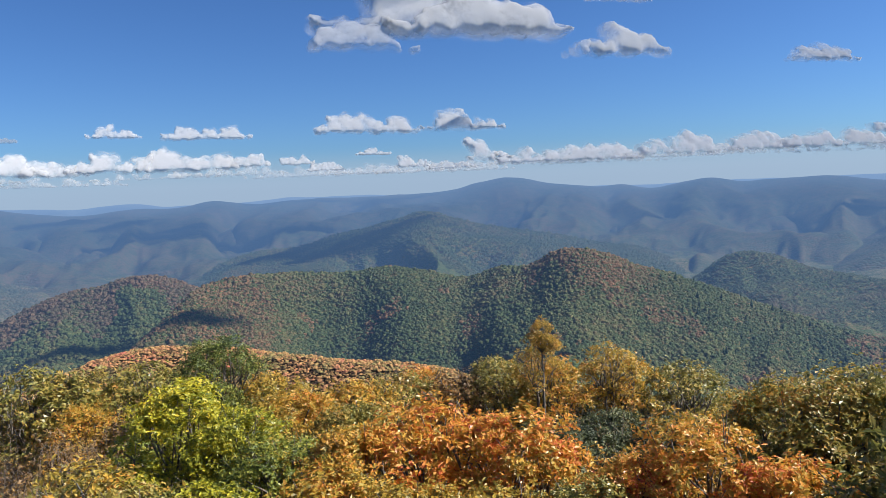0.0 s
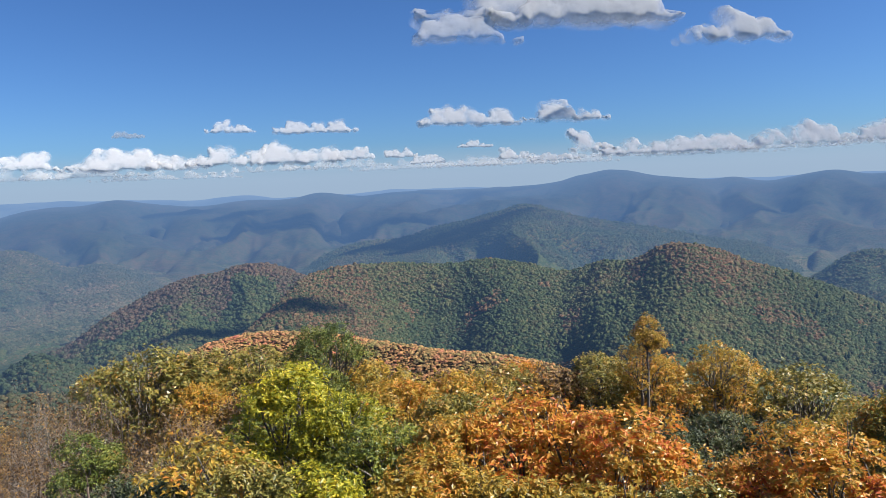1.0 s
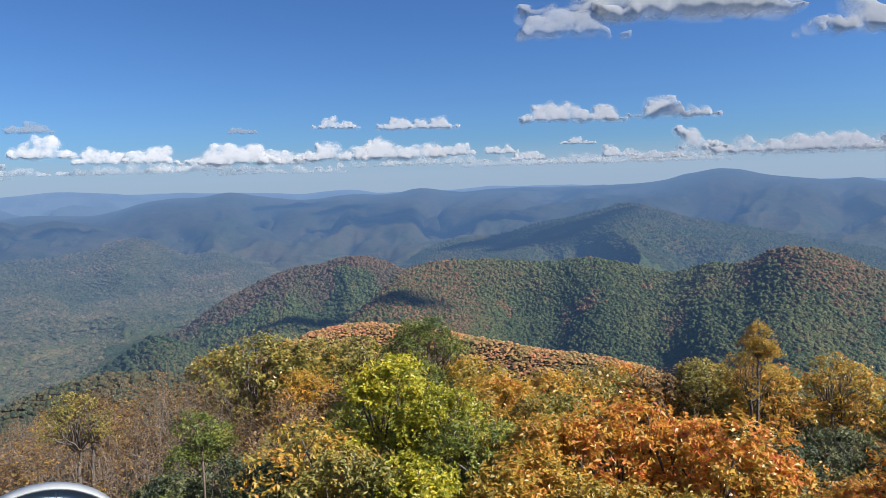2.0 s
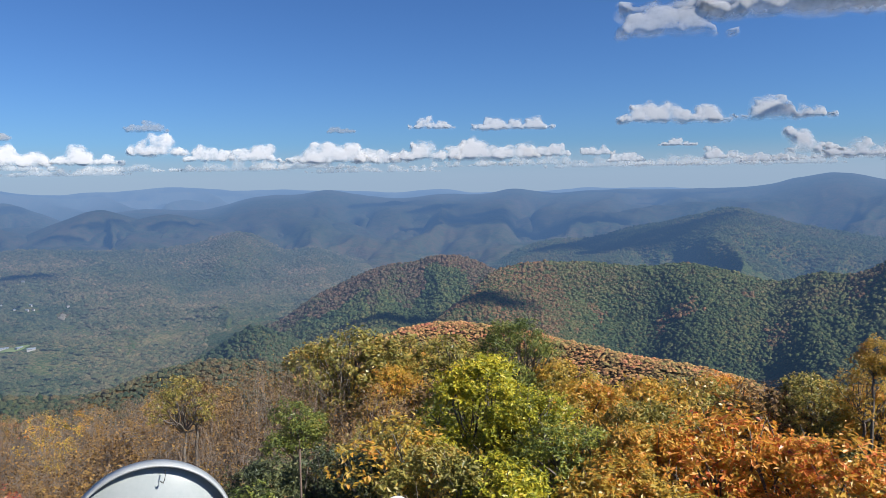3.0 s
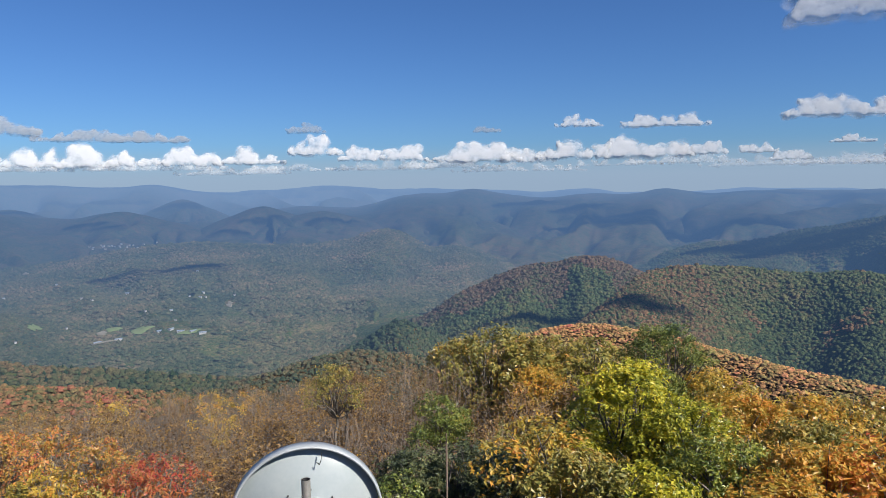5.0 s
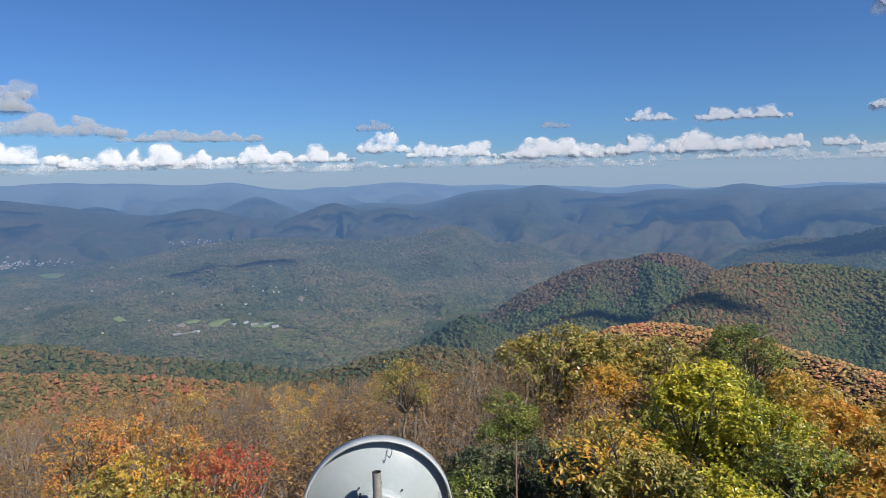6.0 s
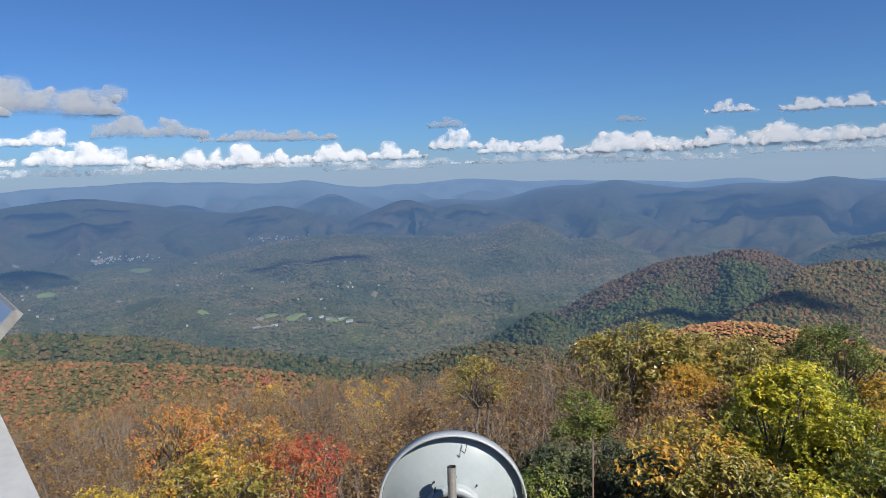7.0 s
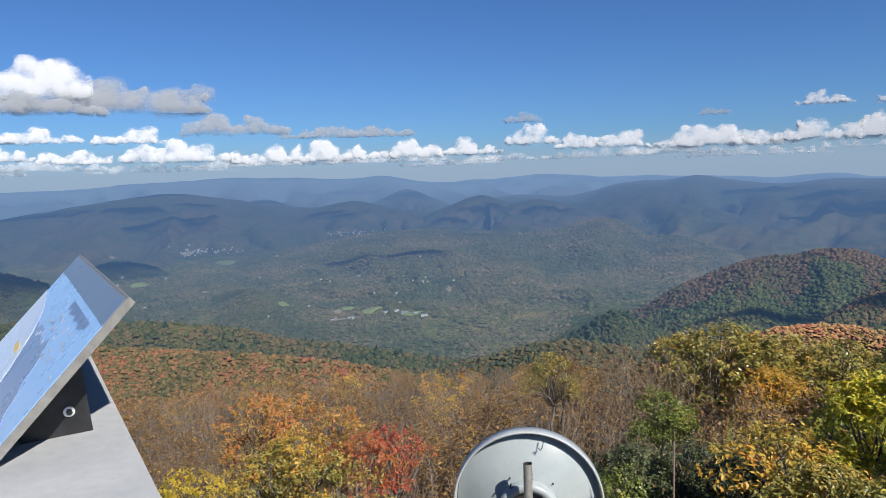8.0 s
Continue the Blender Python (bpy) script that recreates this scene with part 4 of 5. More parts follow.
low = [bm.verts.new((x, y, -1.5)) for x, y in core]
high = [bm.verts.new((x, y, TOP - 1.254)) for x, y in core]
bm.faces.new(low)
bm.faces.new(high[::-1])
for i in range(6):
    bm.faces.new((low[i], high[i], high[(i + 1) % 6], low[(i + 1) % 6]))
bmesh.ops.recalc_face_normals(bm, faces=bm.faces)
tagged(part("wall_tower", bm, CONCRETE, None), "plain concrete body of the lookout tower", "wall", "", "structure")

# ---- the reading panel on the parapet ----
ALU = solid_mat("brushed_edge", (0.13, 0.125, 0.115), (0.21, 0.205, 0.19), 30.0, 0.5, 0.0)
BLACK = solid_mat("black_steel", (0.012, 0.012, 0.013), (0.03, 0.03, 0.032), 12.0, 0.45, 0.3)
BOLT = solid_mat("zinc_washer", (0.55, 0.55, 0.55), (0.75, 0.75, 0.75), 40.0, 0.35, 0.6)
HEAD = solid_mat("panel_header_print", (0.12, 0.15, 0.2), (0.15, 0.18, 0.235), 6.0, 0.3)
PRINT_SKY = solid_mat("panel_sky_print", (0.24, 0.4, 0.66), (0.31, 0.48, 0.74), 3.0, 0.28)
PRINT_HILL = solid_mat("panel_hill_print", (0.16, 0.22, 0.36), (0.2, 0.27, 0.42), 4.0, 0.28)
PRINT_TEXT = solid_mat("panel_text_ground", (0.4, 0.5, 0.66), (0.55, 0.6, 0.68), 2.5, 0.3)
INK = solid_mat("panel_ink", (0.1, 0.15, 0.26), (0.16, 0.22, 0.34), 10.0, 0.35)
INK_PALE = solid_mat("panel_pale_ink", (0.3, 0.38, 0.52), (0.36, 0.44, 0.58), 10.0, 0.35)
YELLOW = solid_mat("panel_yellow_print", (0.6, 0.42, 0.06), (0.7, 0.52, 0.12), 8.0, 0.3)

PW, PD, PT = 1.38, 0.52, 0.022
cam8 = Vector((-ARM * math.sin(radians(52.88)), ARM * math.cos(radians(52.88)), EYE))
corner = cam8 + Vector((-1.934, 0.436, -0.292))
along = Vector((-1.37, 0.129, 0)).normalized()
inw = Vector((-0.094, -0.9956, 0)).normalized()
down = (inw - Vector((0, 0, 1.06))).normalized()
face = along.cross(down).normalized()
if face.z < 0:
    face = -face
PANEL = Matrix((along.to_4d(), down.to_4d(), face.to_4d(), (0, 0, 0, 1))).transposed()
PANEL.translation = corner
for r in range(3):
    PANEL[3][r] = 0.0
panel = tagged(new("information_panel"), "tilted blue information panel on black brackets on the parapet", "sign")
panel.matrix_world = PANEL


def plate(outline, z0, z1):
    bm = bmesh.new()
    a = [bm.verts.new((x, y, z0)) for x, y in outline]
    b = [bm.verts.new((x, y, z1)) for x, y in outline]
    bm.faces.new(a)
    bm.faces.new(b)
    for i in range(len(outline)):
        j = (i + 1) % len(outline)
        bm.faces.new((a[i], a[j], b[j], b[i]))
    bmesh.ops.recalc_face_normals(bm, faces=bm.faces)
    return bm


def rect(x0, x1, y0, y1):
    return [(x0, y0), (x1, y0), (x1, y1), (x0, y1)]


part("board", plate(rect(0, PW, 0, PD), -PT, 0), ALU, panel)
part("header_band", plate(rect(0.008, PW - 0.008, 0.008, 0.095), 0, 0.002), HEAD, panel, "dark grey-blue header band")
part("sky_print", plate(rect(0.008, PW - 0.008, 0.095, PD - 0.008), 0, 0.0012), PRINT_SKY, panel, "pale blue printed sky")
hill_top = [(x, 0.5 - 0.24 * float(smooth(x, 0.1, 0.5)) + 0.012 * math.sin(x * 23) + 0.008 * math.sin(x * 61)) for x in np.linspace(0.02, PW - 0.01, 60)]
part("hill_print", plate(hill_top + [(PW - 0.01, PD - 0.01), (0.02, PD - 0.01)], 0.0012, 0.0024), PRINT_HILL, panel, "grey-blue printed mountain outline")
part("text_print", plate([(0.6, PD - 0.01), (0.72, 0.4), (0.86, 0.3), (1.05, 0.23), (PW - 0.01, 0.19), (PW - 0.01, PD - 0.01)], 0.0024, 0.0036), PRINT_TEXT, panel, "pale printed text ground")
for i in range(11):
    x = 0.16 + i * 0.042
    part("title_bar", plate(rect(x, x + 0.032, 0.118, 0.142 + 0.006 * (i % 3)), 0.0024, 0.0034), INK, panel)
gp = np.random.default_rng(5)
for i in range(26):
    x, y = gp.uniform(0.05, 0.8), gp.uniform(0.17, 0.28)
    part("caption_bar", plate(rect(x, x + gp.uniform(0.03, 0.06), y, y + 0.012), 0.0024, 0.0034), INK_PALE, panel)
for k in range(16):
    x = 0.74 + k * 0.039
    part("text_bar", plate(rect(x, x + 0.016, 0.41 - 0.005 * k, PD - 0.02), 0.0036, 0.0042), INK_PALE, panel)
part("emblem", plate(rect(0.84, 0.98, 0.36, 0.385), 0.0042, 0.005), YELLOW, panel, "yellow printed mark")


def tube_bm(pts, radius, sides=14, cap=True):
    bm = bmesh.new()
    rings = []
    for i, p in enumerate(pts):
        p = Vector(p)
        d = (Vector(pts[min(i + 1, len(pts) - 1)]) - Vector(pts[max(i - 1, 0)])).normalized()
        u = d.orthogonal().normalized()
        w = d.cross(u)
        rings.append([bm.verts.new(p + (u * math.cos(k * math.tau / sides) + w * math.sin(k * math.tau / sides)) * radius) for k in range(sides)])
    for a, b in zip(rings, rings[1:]):
        for k in range(sides):
            f = bm.faces.new((a[k], a[(k + 1) % sides], b[(k + 1) % sides], b[k]))
            f.smooth = True
    if cap:
        bm.faces.new(rings[0])
        bm.faces.new(rings[-1])
    bmesh.ops.recalc_face_normals(bm, faces=bm.faces)
    return bm


for s in (0.17, 1.25):  # the two brackets
    foot = corner + along * s
    bm = bmesh.new()
    zt = TOP + 0.001
    pts2 = [(foot + inw * 0.095, zt), (foot + inw * 0.27, zt), (foot + inw * 0.255, corner.z - 0.255 * 1.06 - PT * 1.5), (foot + inw * 0.115, corner.z - 0.115 * 1.06 - PT * 1.5)]
    a = [bm.verts.new((p.x, p.y, z)) for p, z in pts2]
    b = [bm.verts.new((p.x + along.x * 0.09, p.y + along.y * 0.09, z)) for p, z in pts2]
    bm.faces.new(a)
    bm.faces.new(b[::-1])
    for i in range(4):
        bm.faces.new((a[i], b[i], b[(i + 1) % 4], a[(i + 1) % 4]))
    bm.transform(PANEL.inverted())
    bmesh.ops.recalc_face_normals(bm, faces=bm.faces)
    bracket = part("bracket", bm, BLACK, panel, "black steel bracket")
    c = foot + inw * 0.15 + Vector((0, 0, TOP + 0.066 - corner.z))
    for name, r, h, mat in (("washer", 0.0145, 0.005, BOLT), ("nut", 0.0085, 0.012, BLACK)):
        bm = tube_bm([c, c - along * h], r, 6 if name == "nut" else 18)
        bm.transform(PANEL.inverted())
        part(name, bm, mat, bracket, "zinc washer" if name == "washer" else "")

# ---- dish antenna below the tower ----
DISH_WHITE = solid_mat("dish_paint", (0.25, 0.285, 0.29), (0.31, 0.335, 0.34), 1.2, 0.25, 0.0, 0.0, 0.06)
RIM_GREY = solid_mat("dish_rim_paint", (0.27, 0.29, 0.3), (0.36, 0.38, 0.39), 6.0, 0.45)
PIPE = solid_mat("galvanised_pipe", (0.3, 0.29, 0.27), (0.5, 0.48, 0.44), 9.0, 0.45, 0.6)
DARKIN = solid_mat("dark_steel", (0.03, 0.03, 0.033), (0.07, 0.07, 0.07), 10.0, 0.5, 0.4)
DISH_R, DISH_AZ = 1.09, 46.3
dd = Vector((-math.sin(radians(DISH_AZ)), math.cos(radians(DISH_AZ)), 0))
hub = Vector((cam8.x, cam8.y, 0)) + dd * 9.9 + Vector((0, 0, EYE - 4.79))
dish = tagged(new("dish_antenna"), "grey microwave dish antenna on a steel pipe mast", "antenna")
dish.matrix_world = pose(hub.x, hub.y, hub.z, 0, 0, DISH_AZ)  # its y points away from the tower


def revolve(profile, sides=72, closed=False):
    """Profile (radius, y) turned round the dish's axis."""
    n = len(profile)
    t = np.arange(sides) * math.tau / sides
    v = np.stack([np.stack([r * np.cos(t), np.full(sides, y), r * np.sin(t)], -1) for r, y in profile]).reshape(-1, 3)
    return v, grid_faces(n, sides, True)


def turned(name, profile, material, parent, label="", sides=72):
    v, f = revolve(profile, sides)
    ob = put(name, mesh_from(name, v, f, material), parent, label)
    return ob


dome_prof = [(0.001, -0.36)] + [(DISH_R * 0.955 * q, -0.36 * (1 - q * q) + 0.05) for q in np.linspace(0.04, 1, 22)]
turned("dome", dome_prof, DISH_WHITE, dish, "smooth grey dish back")
turned("rim", [(DISH_R * 0.963, 0.06), (DISH_R * 0.966, -0.09), (DISH_R * 0.974, -0.108), (DISH_R * 0.992, -0.11), (DISH_R, -0.095), (DISH_R, 0.1), (DISH_R * 0.968, 0.1), (DISH_R * 0.963, 0.06)], RIM_GREY, dish, "pale rolled rim")
turned("mounting_ring", [(0.32, -0.27), (0.32, -0.40), (0.40, -0.40), (0.43, -0.375), (0.44, -0.22)], DISH_WHITE, dish, "steel mounting ring", 48)
turned("hub_plate", [(0.001, -0.335), (0.32, -0.335)], DARKIN, dish, "", 32)
tip = EYE - 3.95 - hub.z
bm = tube_bm([(0, -0.62, tip), (0, -0.62, -hub.z + 0.3)], 0.062, 20, False)
mast = part("mast_pipe", bm, PIPE, dish, "galvanised pipe mast")
bm = tube_bm([(0, -0.62, tip), (0, -0.62, tip - 0.5)], 0.050, 20, False)
bmesh.ops.reverse_faces(bm, faces=bm.faces)
part("pipe_bore", bm, DARKIN, mast)
for zc in (0.12, -0.25):
    part("clamp", box(bmesh.new(), -0.11, 0.11, -0.66, -0.42, zc - 0.03, zc + 0.03), PIPE, dish)
for k in range(10):
    t = k * math.tau / 10 + 0.2
    x, z = 0.52 * math.cos(t), 0.52 * math.sin(t)
    part("bolt", tube_bm([(x, -0.20, z), (x, -0.255, z)], 0.011, 8), DARKIN, dish)
hx = 0.22
part("hook", tube_bm([(hx, -0.10, 0.985), (hx + 0.005, -0.17, 0.955), (hx - 0.01, -0.19, 0.90), (hx - 0.03, -0.20, 0.855), (hx - 0.07, -0.17, 0.88)], 0.007, 8), DARKIN, dish, "small wire hook")
part("hook", tube_bm([(-0.24, -0.30, 0.40), (-0.25, -0.36, 0.36), (-0.21, -0.37, 0.37)], 0.012, 8), DARKIN, dish)

# ---- small radome and thin rod ----
WHITE_PLASTIC = solid_mat("white_plastic", (0.7, 0.72, 0.73), (0.8, 0.81, 0.82), 5.0, 0.4)
rx, ry = polar(27.4, 8.6)
radome = tagged(new("radome_antenna"), "small white domed antenna on a post", "antenna")
radome.matrix_world = pose(rx + cam8.x * 0.5, ry + 0.2, EYE - 4.12, 0, 0, 0)
v, f = ICO3
v = v * [0.2, 0.2, 0.2]
put("cover", mesh_from("cover", v, f, WHITE_PLASTIC), radome, "white plastic cover")
part("post", tube_bm([(0, 0, -0.15), (0, 0, -(EYE - 4.12) + 0.4)], 0.04, 12), PIPE, radome)
rx, ry = polar(35.2, 9.2)
RUSTY = solid_mat("rusty_steel", (0.06, 0.042, 0.032), (0.12, 0.08, 0.055), 14.0, 0.8)
rod = tagged(new("lightning_rod"), "thin dark steel rod standing among the trees", "rod")
rod.matrix_world = pose(rx + cam8.x * 0.5, ry + 0.2, 0, 0, 0, 0)
part("shaft", tube_bm([(0, 0, 0.3), (0, 0, 6.55)], 0.013, 8), RUSTY, rod)
part("tip", tube_bm([(0, 0, 6.54), (0, 0, 6.68)], 0.007, 6), RUSTY, rod)

# ---- trees of the summit ----
BARK = solid_mat("grey_bark", (0.06, 0.05, 0.042), (0.20, 0.175, 0.15), 14.0, 0.9, 0.0, 0.01)
TWIG = solid_mat("brown_twigs", (0.09, 0.072, 0.058), (0.27, 0.215, 0.175), 3.0, 0.85)
LEAVES = {
    "yellow_green": leaf_mat("yellow_green_leaves", [(0.1, (0.085, 0.11, 0.02)), (0.35, (0.25, 0.265, 0.028)), (0.65, (0.5, 0.46, 0.038)), (0.95, (0.62, 0.46, 0.045))], 0.4),
    "green": leaf_mat("green_leaves", [(0.1, (0.0797, 0.117, 0.0309)), (0.5, (0.213, 0.247, 0.0442)), (0.8, (0.399, 0.366, 0.0553)), (0.97, (0.598, 0.377, 0.0553))]),
    "dark_green": leaf_mat("dark_green_leaves", [(0.15, (0.0318, 0.0477, 0.028)), (0.55, (0.0795, 0.101, 0.04)), (0.9, (0.18, 0.18, 0.06))], 0.25, 0.55),
    "deep_green": leaf_mat("deep_green_leaves", [(0.1, (0.05, 0.08, 0.02)), (0.5, (0.12, 0.155, 0.03)), (0.85, (0.24, 0.25, 0.045)), (0.98, (0.4, 0.33, 0.06))], 0.28),
    "flame": leaf_mat("flame_leaves", [(0.08, (0.16, 0.13, 0.04)), (0.3, (0.36, 0.25, 0.05)), (0.6, (0.52, 0.24, 0.06)), (0.85, (0.5, 0.13, 0.06)), (0.98, (0.38, 0.05, 0.05))], 0.32),
    "olive": leaf_mat("olive_leaves", [(0.1, (0.121, 0.129, 0.0315)), (0.45, (0.268, 0.237, 0.054)), (0.75, (0.4, 0.291, 0.0655)), (0.95, (0.461, 0.237, 0.054))]),
    "gold": leaf_mat("gold_leaves", [(0.1, (0.202, 0.160, 0.039)), (0.35, (0.403, 0.302, 0.0501)), (0.65, (0.554, 0.340, 0.0501)), (0.9, (0.584, 0.235, 0.0446))], 0.38),
    "orange": leaf_mat("orange_leaves", [(0.06, (0.285, 0.226, 0.0475)), (0.3, (0.551, 0.352, 0.0522)), (0.6, (0.646, 0.301, 0.0522)), (0.85, (0.589, 0.176, 0.0475)), (0.98, (0.399, 0.084, 0.0427))], 0.38),
    "red": leaf_mat("red_leaves", [(0.1, (0.24, 0.15, 0.05)), (0.38, (0.44, 0.19, 0.055)), (0.65, (0.46, 0.11, 0.055)), (0.92, (0.36, 0.045, 0.05))], 0.38),
    "brown": leaf_mat("brown_leaves", [(0.1, (0.085, 0.0527, 0.0289)), (0.45, (0.191, 0.111, 0.0425)), (0.75, (0.323, 0.187, 0.0578)), (0.97, (0.442, 0.289, 0.0765))], 0.36, 0.55),
    "yellow": leaf_mat("yellow_leaves", [(0.1, (0.28, 0.227, 0.0278)), (0.5, (0.526, 0.387, 0.0319)), (0.9, (0.579, 0.421, 0.0477))], 0.38),
}


def tubes(paths, sides=5):
    """Tapered limbs: paths of (points, start radius, end radius)."""
    vs, fs, base = [], [], 0
    t = np.arange(sides) * math.tau / sides
    for pts, r0, r1 in paths:
        pts = np.asarray(pts, float)
        n = len(pts)
        d = np.gradient(pts, axis=0)
        d /= np.linalg.norm(d, axis=1)[:, None] + 1e-9
        u = np.cross(d, [0.3, 0.9, 0.1])
        u /= np.linalg.norm(u, axis=1)[:, None] + 1e-9
        w = np.cross(d, u)
        r = np.linspace(r0, r1, n)[:, None, None]
        ring = pts[:, None] + (u[:, None] * np.cos(t)[None, :, None] + w[:, None] * np.sin(t)[None, :, None]) * r
        vs.append(ring.reshape(-1, 3))
        fs.append(grid_faces(n, sides, True) + base)
        base += n * sides
    return np.concatenate(vs), np.concatenate(fs)


def bend(g, a, b, n=5, sway=0.12):
    """A limb that wavers from a to b."""
    a, b = np.asarray(a, float), np.asarray(b, float)
    t = np.linspace(0, 1, n)[:, None]
    off = np.cumsum(g.normal(size=(n, 3)), 0) * sway * np.linalg.norm(b - a) / n
    off -= t * off[-1]
    return a + (b - a) * t + off * (t > 0)


def leaf_cards(g, p, n, per, length, width, plain=False):
    """Rosettes of folded pointed leaves round the shoot tips p, whose outward ways are n."""
    p, n = np.repeat(p, per, 0), np.repeat(n, per, 0)
    k = len(p)
    t = g.normal(size=(k, 3))
    t -= n * (t * n).sum(1)[:, None]
    t /= np.linalg.norm(t, axis=1)[:, None] + 1e-9
    d = t * 0.9 + n * g.uniform(0.0, 0.8, (k, 1))
    d[:, 2] *= 0.65
    d /= np.linalg.norm(d, axis=1)[:, None]
    nn = n * 0.45 + g.normal(size=(k, 3)) * 0.4 + [0, 0, 0.75]
    side = np.cross(d, nn)
    side /= np.linalg.norm(side, axis=1)[:, None] + 1e-9
    up = np.cross(side, d)
    L = length * g.uniform(0.65, 1.25, (k, 1))
    w = width * g.uniform(0.75, 1.25, (k, 1))
    p = p + g.normal(size=(k, 3)) * length * 0.3
    mid = p + d * L * 0.55
    if plain:  # small far leaves: one pointed blade
        v = np.stack([p - d * L * 0.1, mid - d * L * 0.2 + side * w * 0.7 + up * w * 0.15, p + d * L], 1).reshape(-1, 3)
        return v, (np.arange(k) * 3)[:, None] + [0, 1, 2]
    v = np.stack([p, mid + side * w / 2 + up * w * 0.15, p + d * L - up * L * 0.1, mid - side * w / 2 + up * w * 0.15], 1).reshape(-1, 3)
    b = (np.arange(k) * 4)[:, None]
    return v, np.concatenate([b + [0, 1, 2], b + [0, 2, 3]])


def sphere_ways(g, n, low=-0.35):
    z = g.uniform(low, 1, n)
    a = g.uniform(0, math.tau, n)
    r = np.sqrt(1 - z * z)
    return np.stack([r * np.cos(a), r * np.sin(a), z], -1)


TREE_SIZE = {}
FIRST = {}


def build_oak(kind, seed, lobes, clusters, per, length, width, spire=0.0):
    """A stunted broadleaf: forked trunk, limbs to the lobes of the crown, shoots, and rosettes of leaves. 4.6 high, 3.6 wide."""
    g = np.random.default_rng(seed)
    H, R = 4.6, 1.8
    cs, rs = [], []
    for i in range(lobes):
        a, q = i * 2.4 + g.uniform(-0.5, 0.5), math.sqrt((i + 0.3) / lobes)
        r = g.uniform(0.26, 0.7) * (1.1 - 0.25 * q)
        z = H - r * 0.85 - (0.1 + 1.5 * q * q) * g.uniform(0.6, 1.3) - spire * q * 1.4
        cs.append([math.cos(a) * q * (R - r * 0.7), math.sin(a) * q * (R - r * 0.7), z])
        rs.append([r, r, r * 0.72])
    for i in range(lobes // 2):
        a, q = g.uniform(0, math.tau), g.uniform(0.4, 0.95)
        cs.append([math.cos(a) * q * R * 0.85, math.sin(a) * q * R * 0.85, H * g.uniform(0.35, 0.6)])
        rs.append([0.55, 0.55, 0.4])
    cs, rs = np.array(cs), np.array(rs)
    pick = g.choice(len(cs), clusters, p=(rs[:, 0] ** 2) / (rs[:, 0] ** 2).sum())
    way = sphere_ways(g, clusters)
    lump = 1 + 0.7 * fbm(way[:, 0] * 2.2 + pick * 3, way[:, 1] * 2.2, way[:, 2] * 2.2, 2, seed)
    p = cs[pick] + way * rs[pick] * (lump * g.uniform(0.6, 1.1, clusters) ** 0.5)[:, None]
    p += way * np.abs(g.normal(size=(clusters, 1))) * 0.10
    deep = np.zeros(clusters, bool)
    for c, r in zip(cs, rs):
        deep |= (((p - c) / r) ** 2).sum(1) < 0.25
    sprays = fbm(p[:, 0] * 2.3, p[:, 1] * 2.3, p[:, 2] * 2.6, 2, seed + 5) + g.normal(size=len(p)) * 0.08
    keep = ~deep & (sprays > -0.12)  # gaps between the sprays
    p, way = p[keep], way[keep]
    v, f = leaf_cards(g, p, way, per, length, width, kind.startswith("mid"))
    crown = mesh_from("crown", v, f, LEAVES["green"], False)
    fork = np.array([g.normal() * 0.12, g.normal() * 0.12, H * g.uniform(0.25, 0.35)])
    paths = [(np.concatenate([[[0.05, -0.03, -9.0]], bend(g, (0, 0, -0.6), fork, 5)]), 0.14, 0.075)]
    for c in cs:
        mid = fork + (c - fork) * 0.55 + g.normal(size=3) * 0.1
        paths.append((bend(g, fork, c, 5, 0.3), 0.05, 0.018))
        for _ in range(2):
            paths.append((bend(g, mid, c + sphere_ways(g, 1, -0.1)[0] * 0.6, 3, 0.35), 0.02, 0.006))
    tv, tf = tubes(paths, 3 if kind.startswith("mid") else 4)
    trunk = mesh_from("trunk", tv, tf, BARK)
    TREE_SIZE[kind] = (H, 2 * R)
    return trunk, crown, None


def build_bare(kind, seed, stems, twigs, leaves, length, width, thick):
    """A half-bare shrub: many thin upright stems, fine twigs, a few last leaves. 4.4 high, 3 wide."""
    g = np.random.default_rng(seed)
    H, R = 4.4, 1.5
    paths, tips, ways = [], [], []
    for _ in range(stems):
        a, q = g.uniform(0, math.tau), math.sqrt(g.random())
        top = np.array([math.cos(a) * q * R, math.sin(a) * q * R, H * (1 - 0.28 * q * q) * g.uniform(0.72, 1.0)])
        foot = np.array([math.cos(a) * q * 0.5, math.sin(a) * q * 0.5, -0.9])
        line = bend(g, foot, top, 5, 0.22)
        paths.append((line, thick * g.uniform(0.8, 1.5), thick * 0.35))
        for _ in range(twigs):
            i = g.integers(2, 5)
            b = line[i - 1] + (line[i] - line[i - 1]) * g.random()
            e = b + (sphere_ways(g, 1, 0.15)[0]) * g.uniform(0.25, 0.6)
            paths.append((np.stack([b, (b + e) / 2 + g.normal(size=3) * 0.03, e]), thick * 0.45, thick * 0.2))
            tips.append(e)
            ways.append(e - b)
    tv, tf = tubes(paths, 3)
    trunk = mesh_from("branchwork", tv, tf, TWIG)
    tips, ways = np.array(tips), np.array(ways)
    ways /= np.linalg.norm(ways, axis=1)[:, None]
    pick = g.integers(0, len(tips), leaves)
    p = tips[pick] + g.normal(size=(leaves, 3)) * 0.13
    v, f = leaf_cards(g, p, ways[pick], 2, length, width, True)
    TREE_SIZE[kind] = (H, 2 * R)
    return trunk, mesh_from("crown", v, f, LEAVES["brown"], False), None


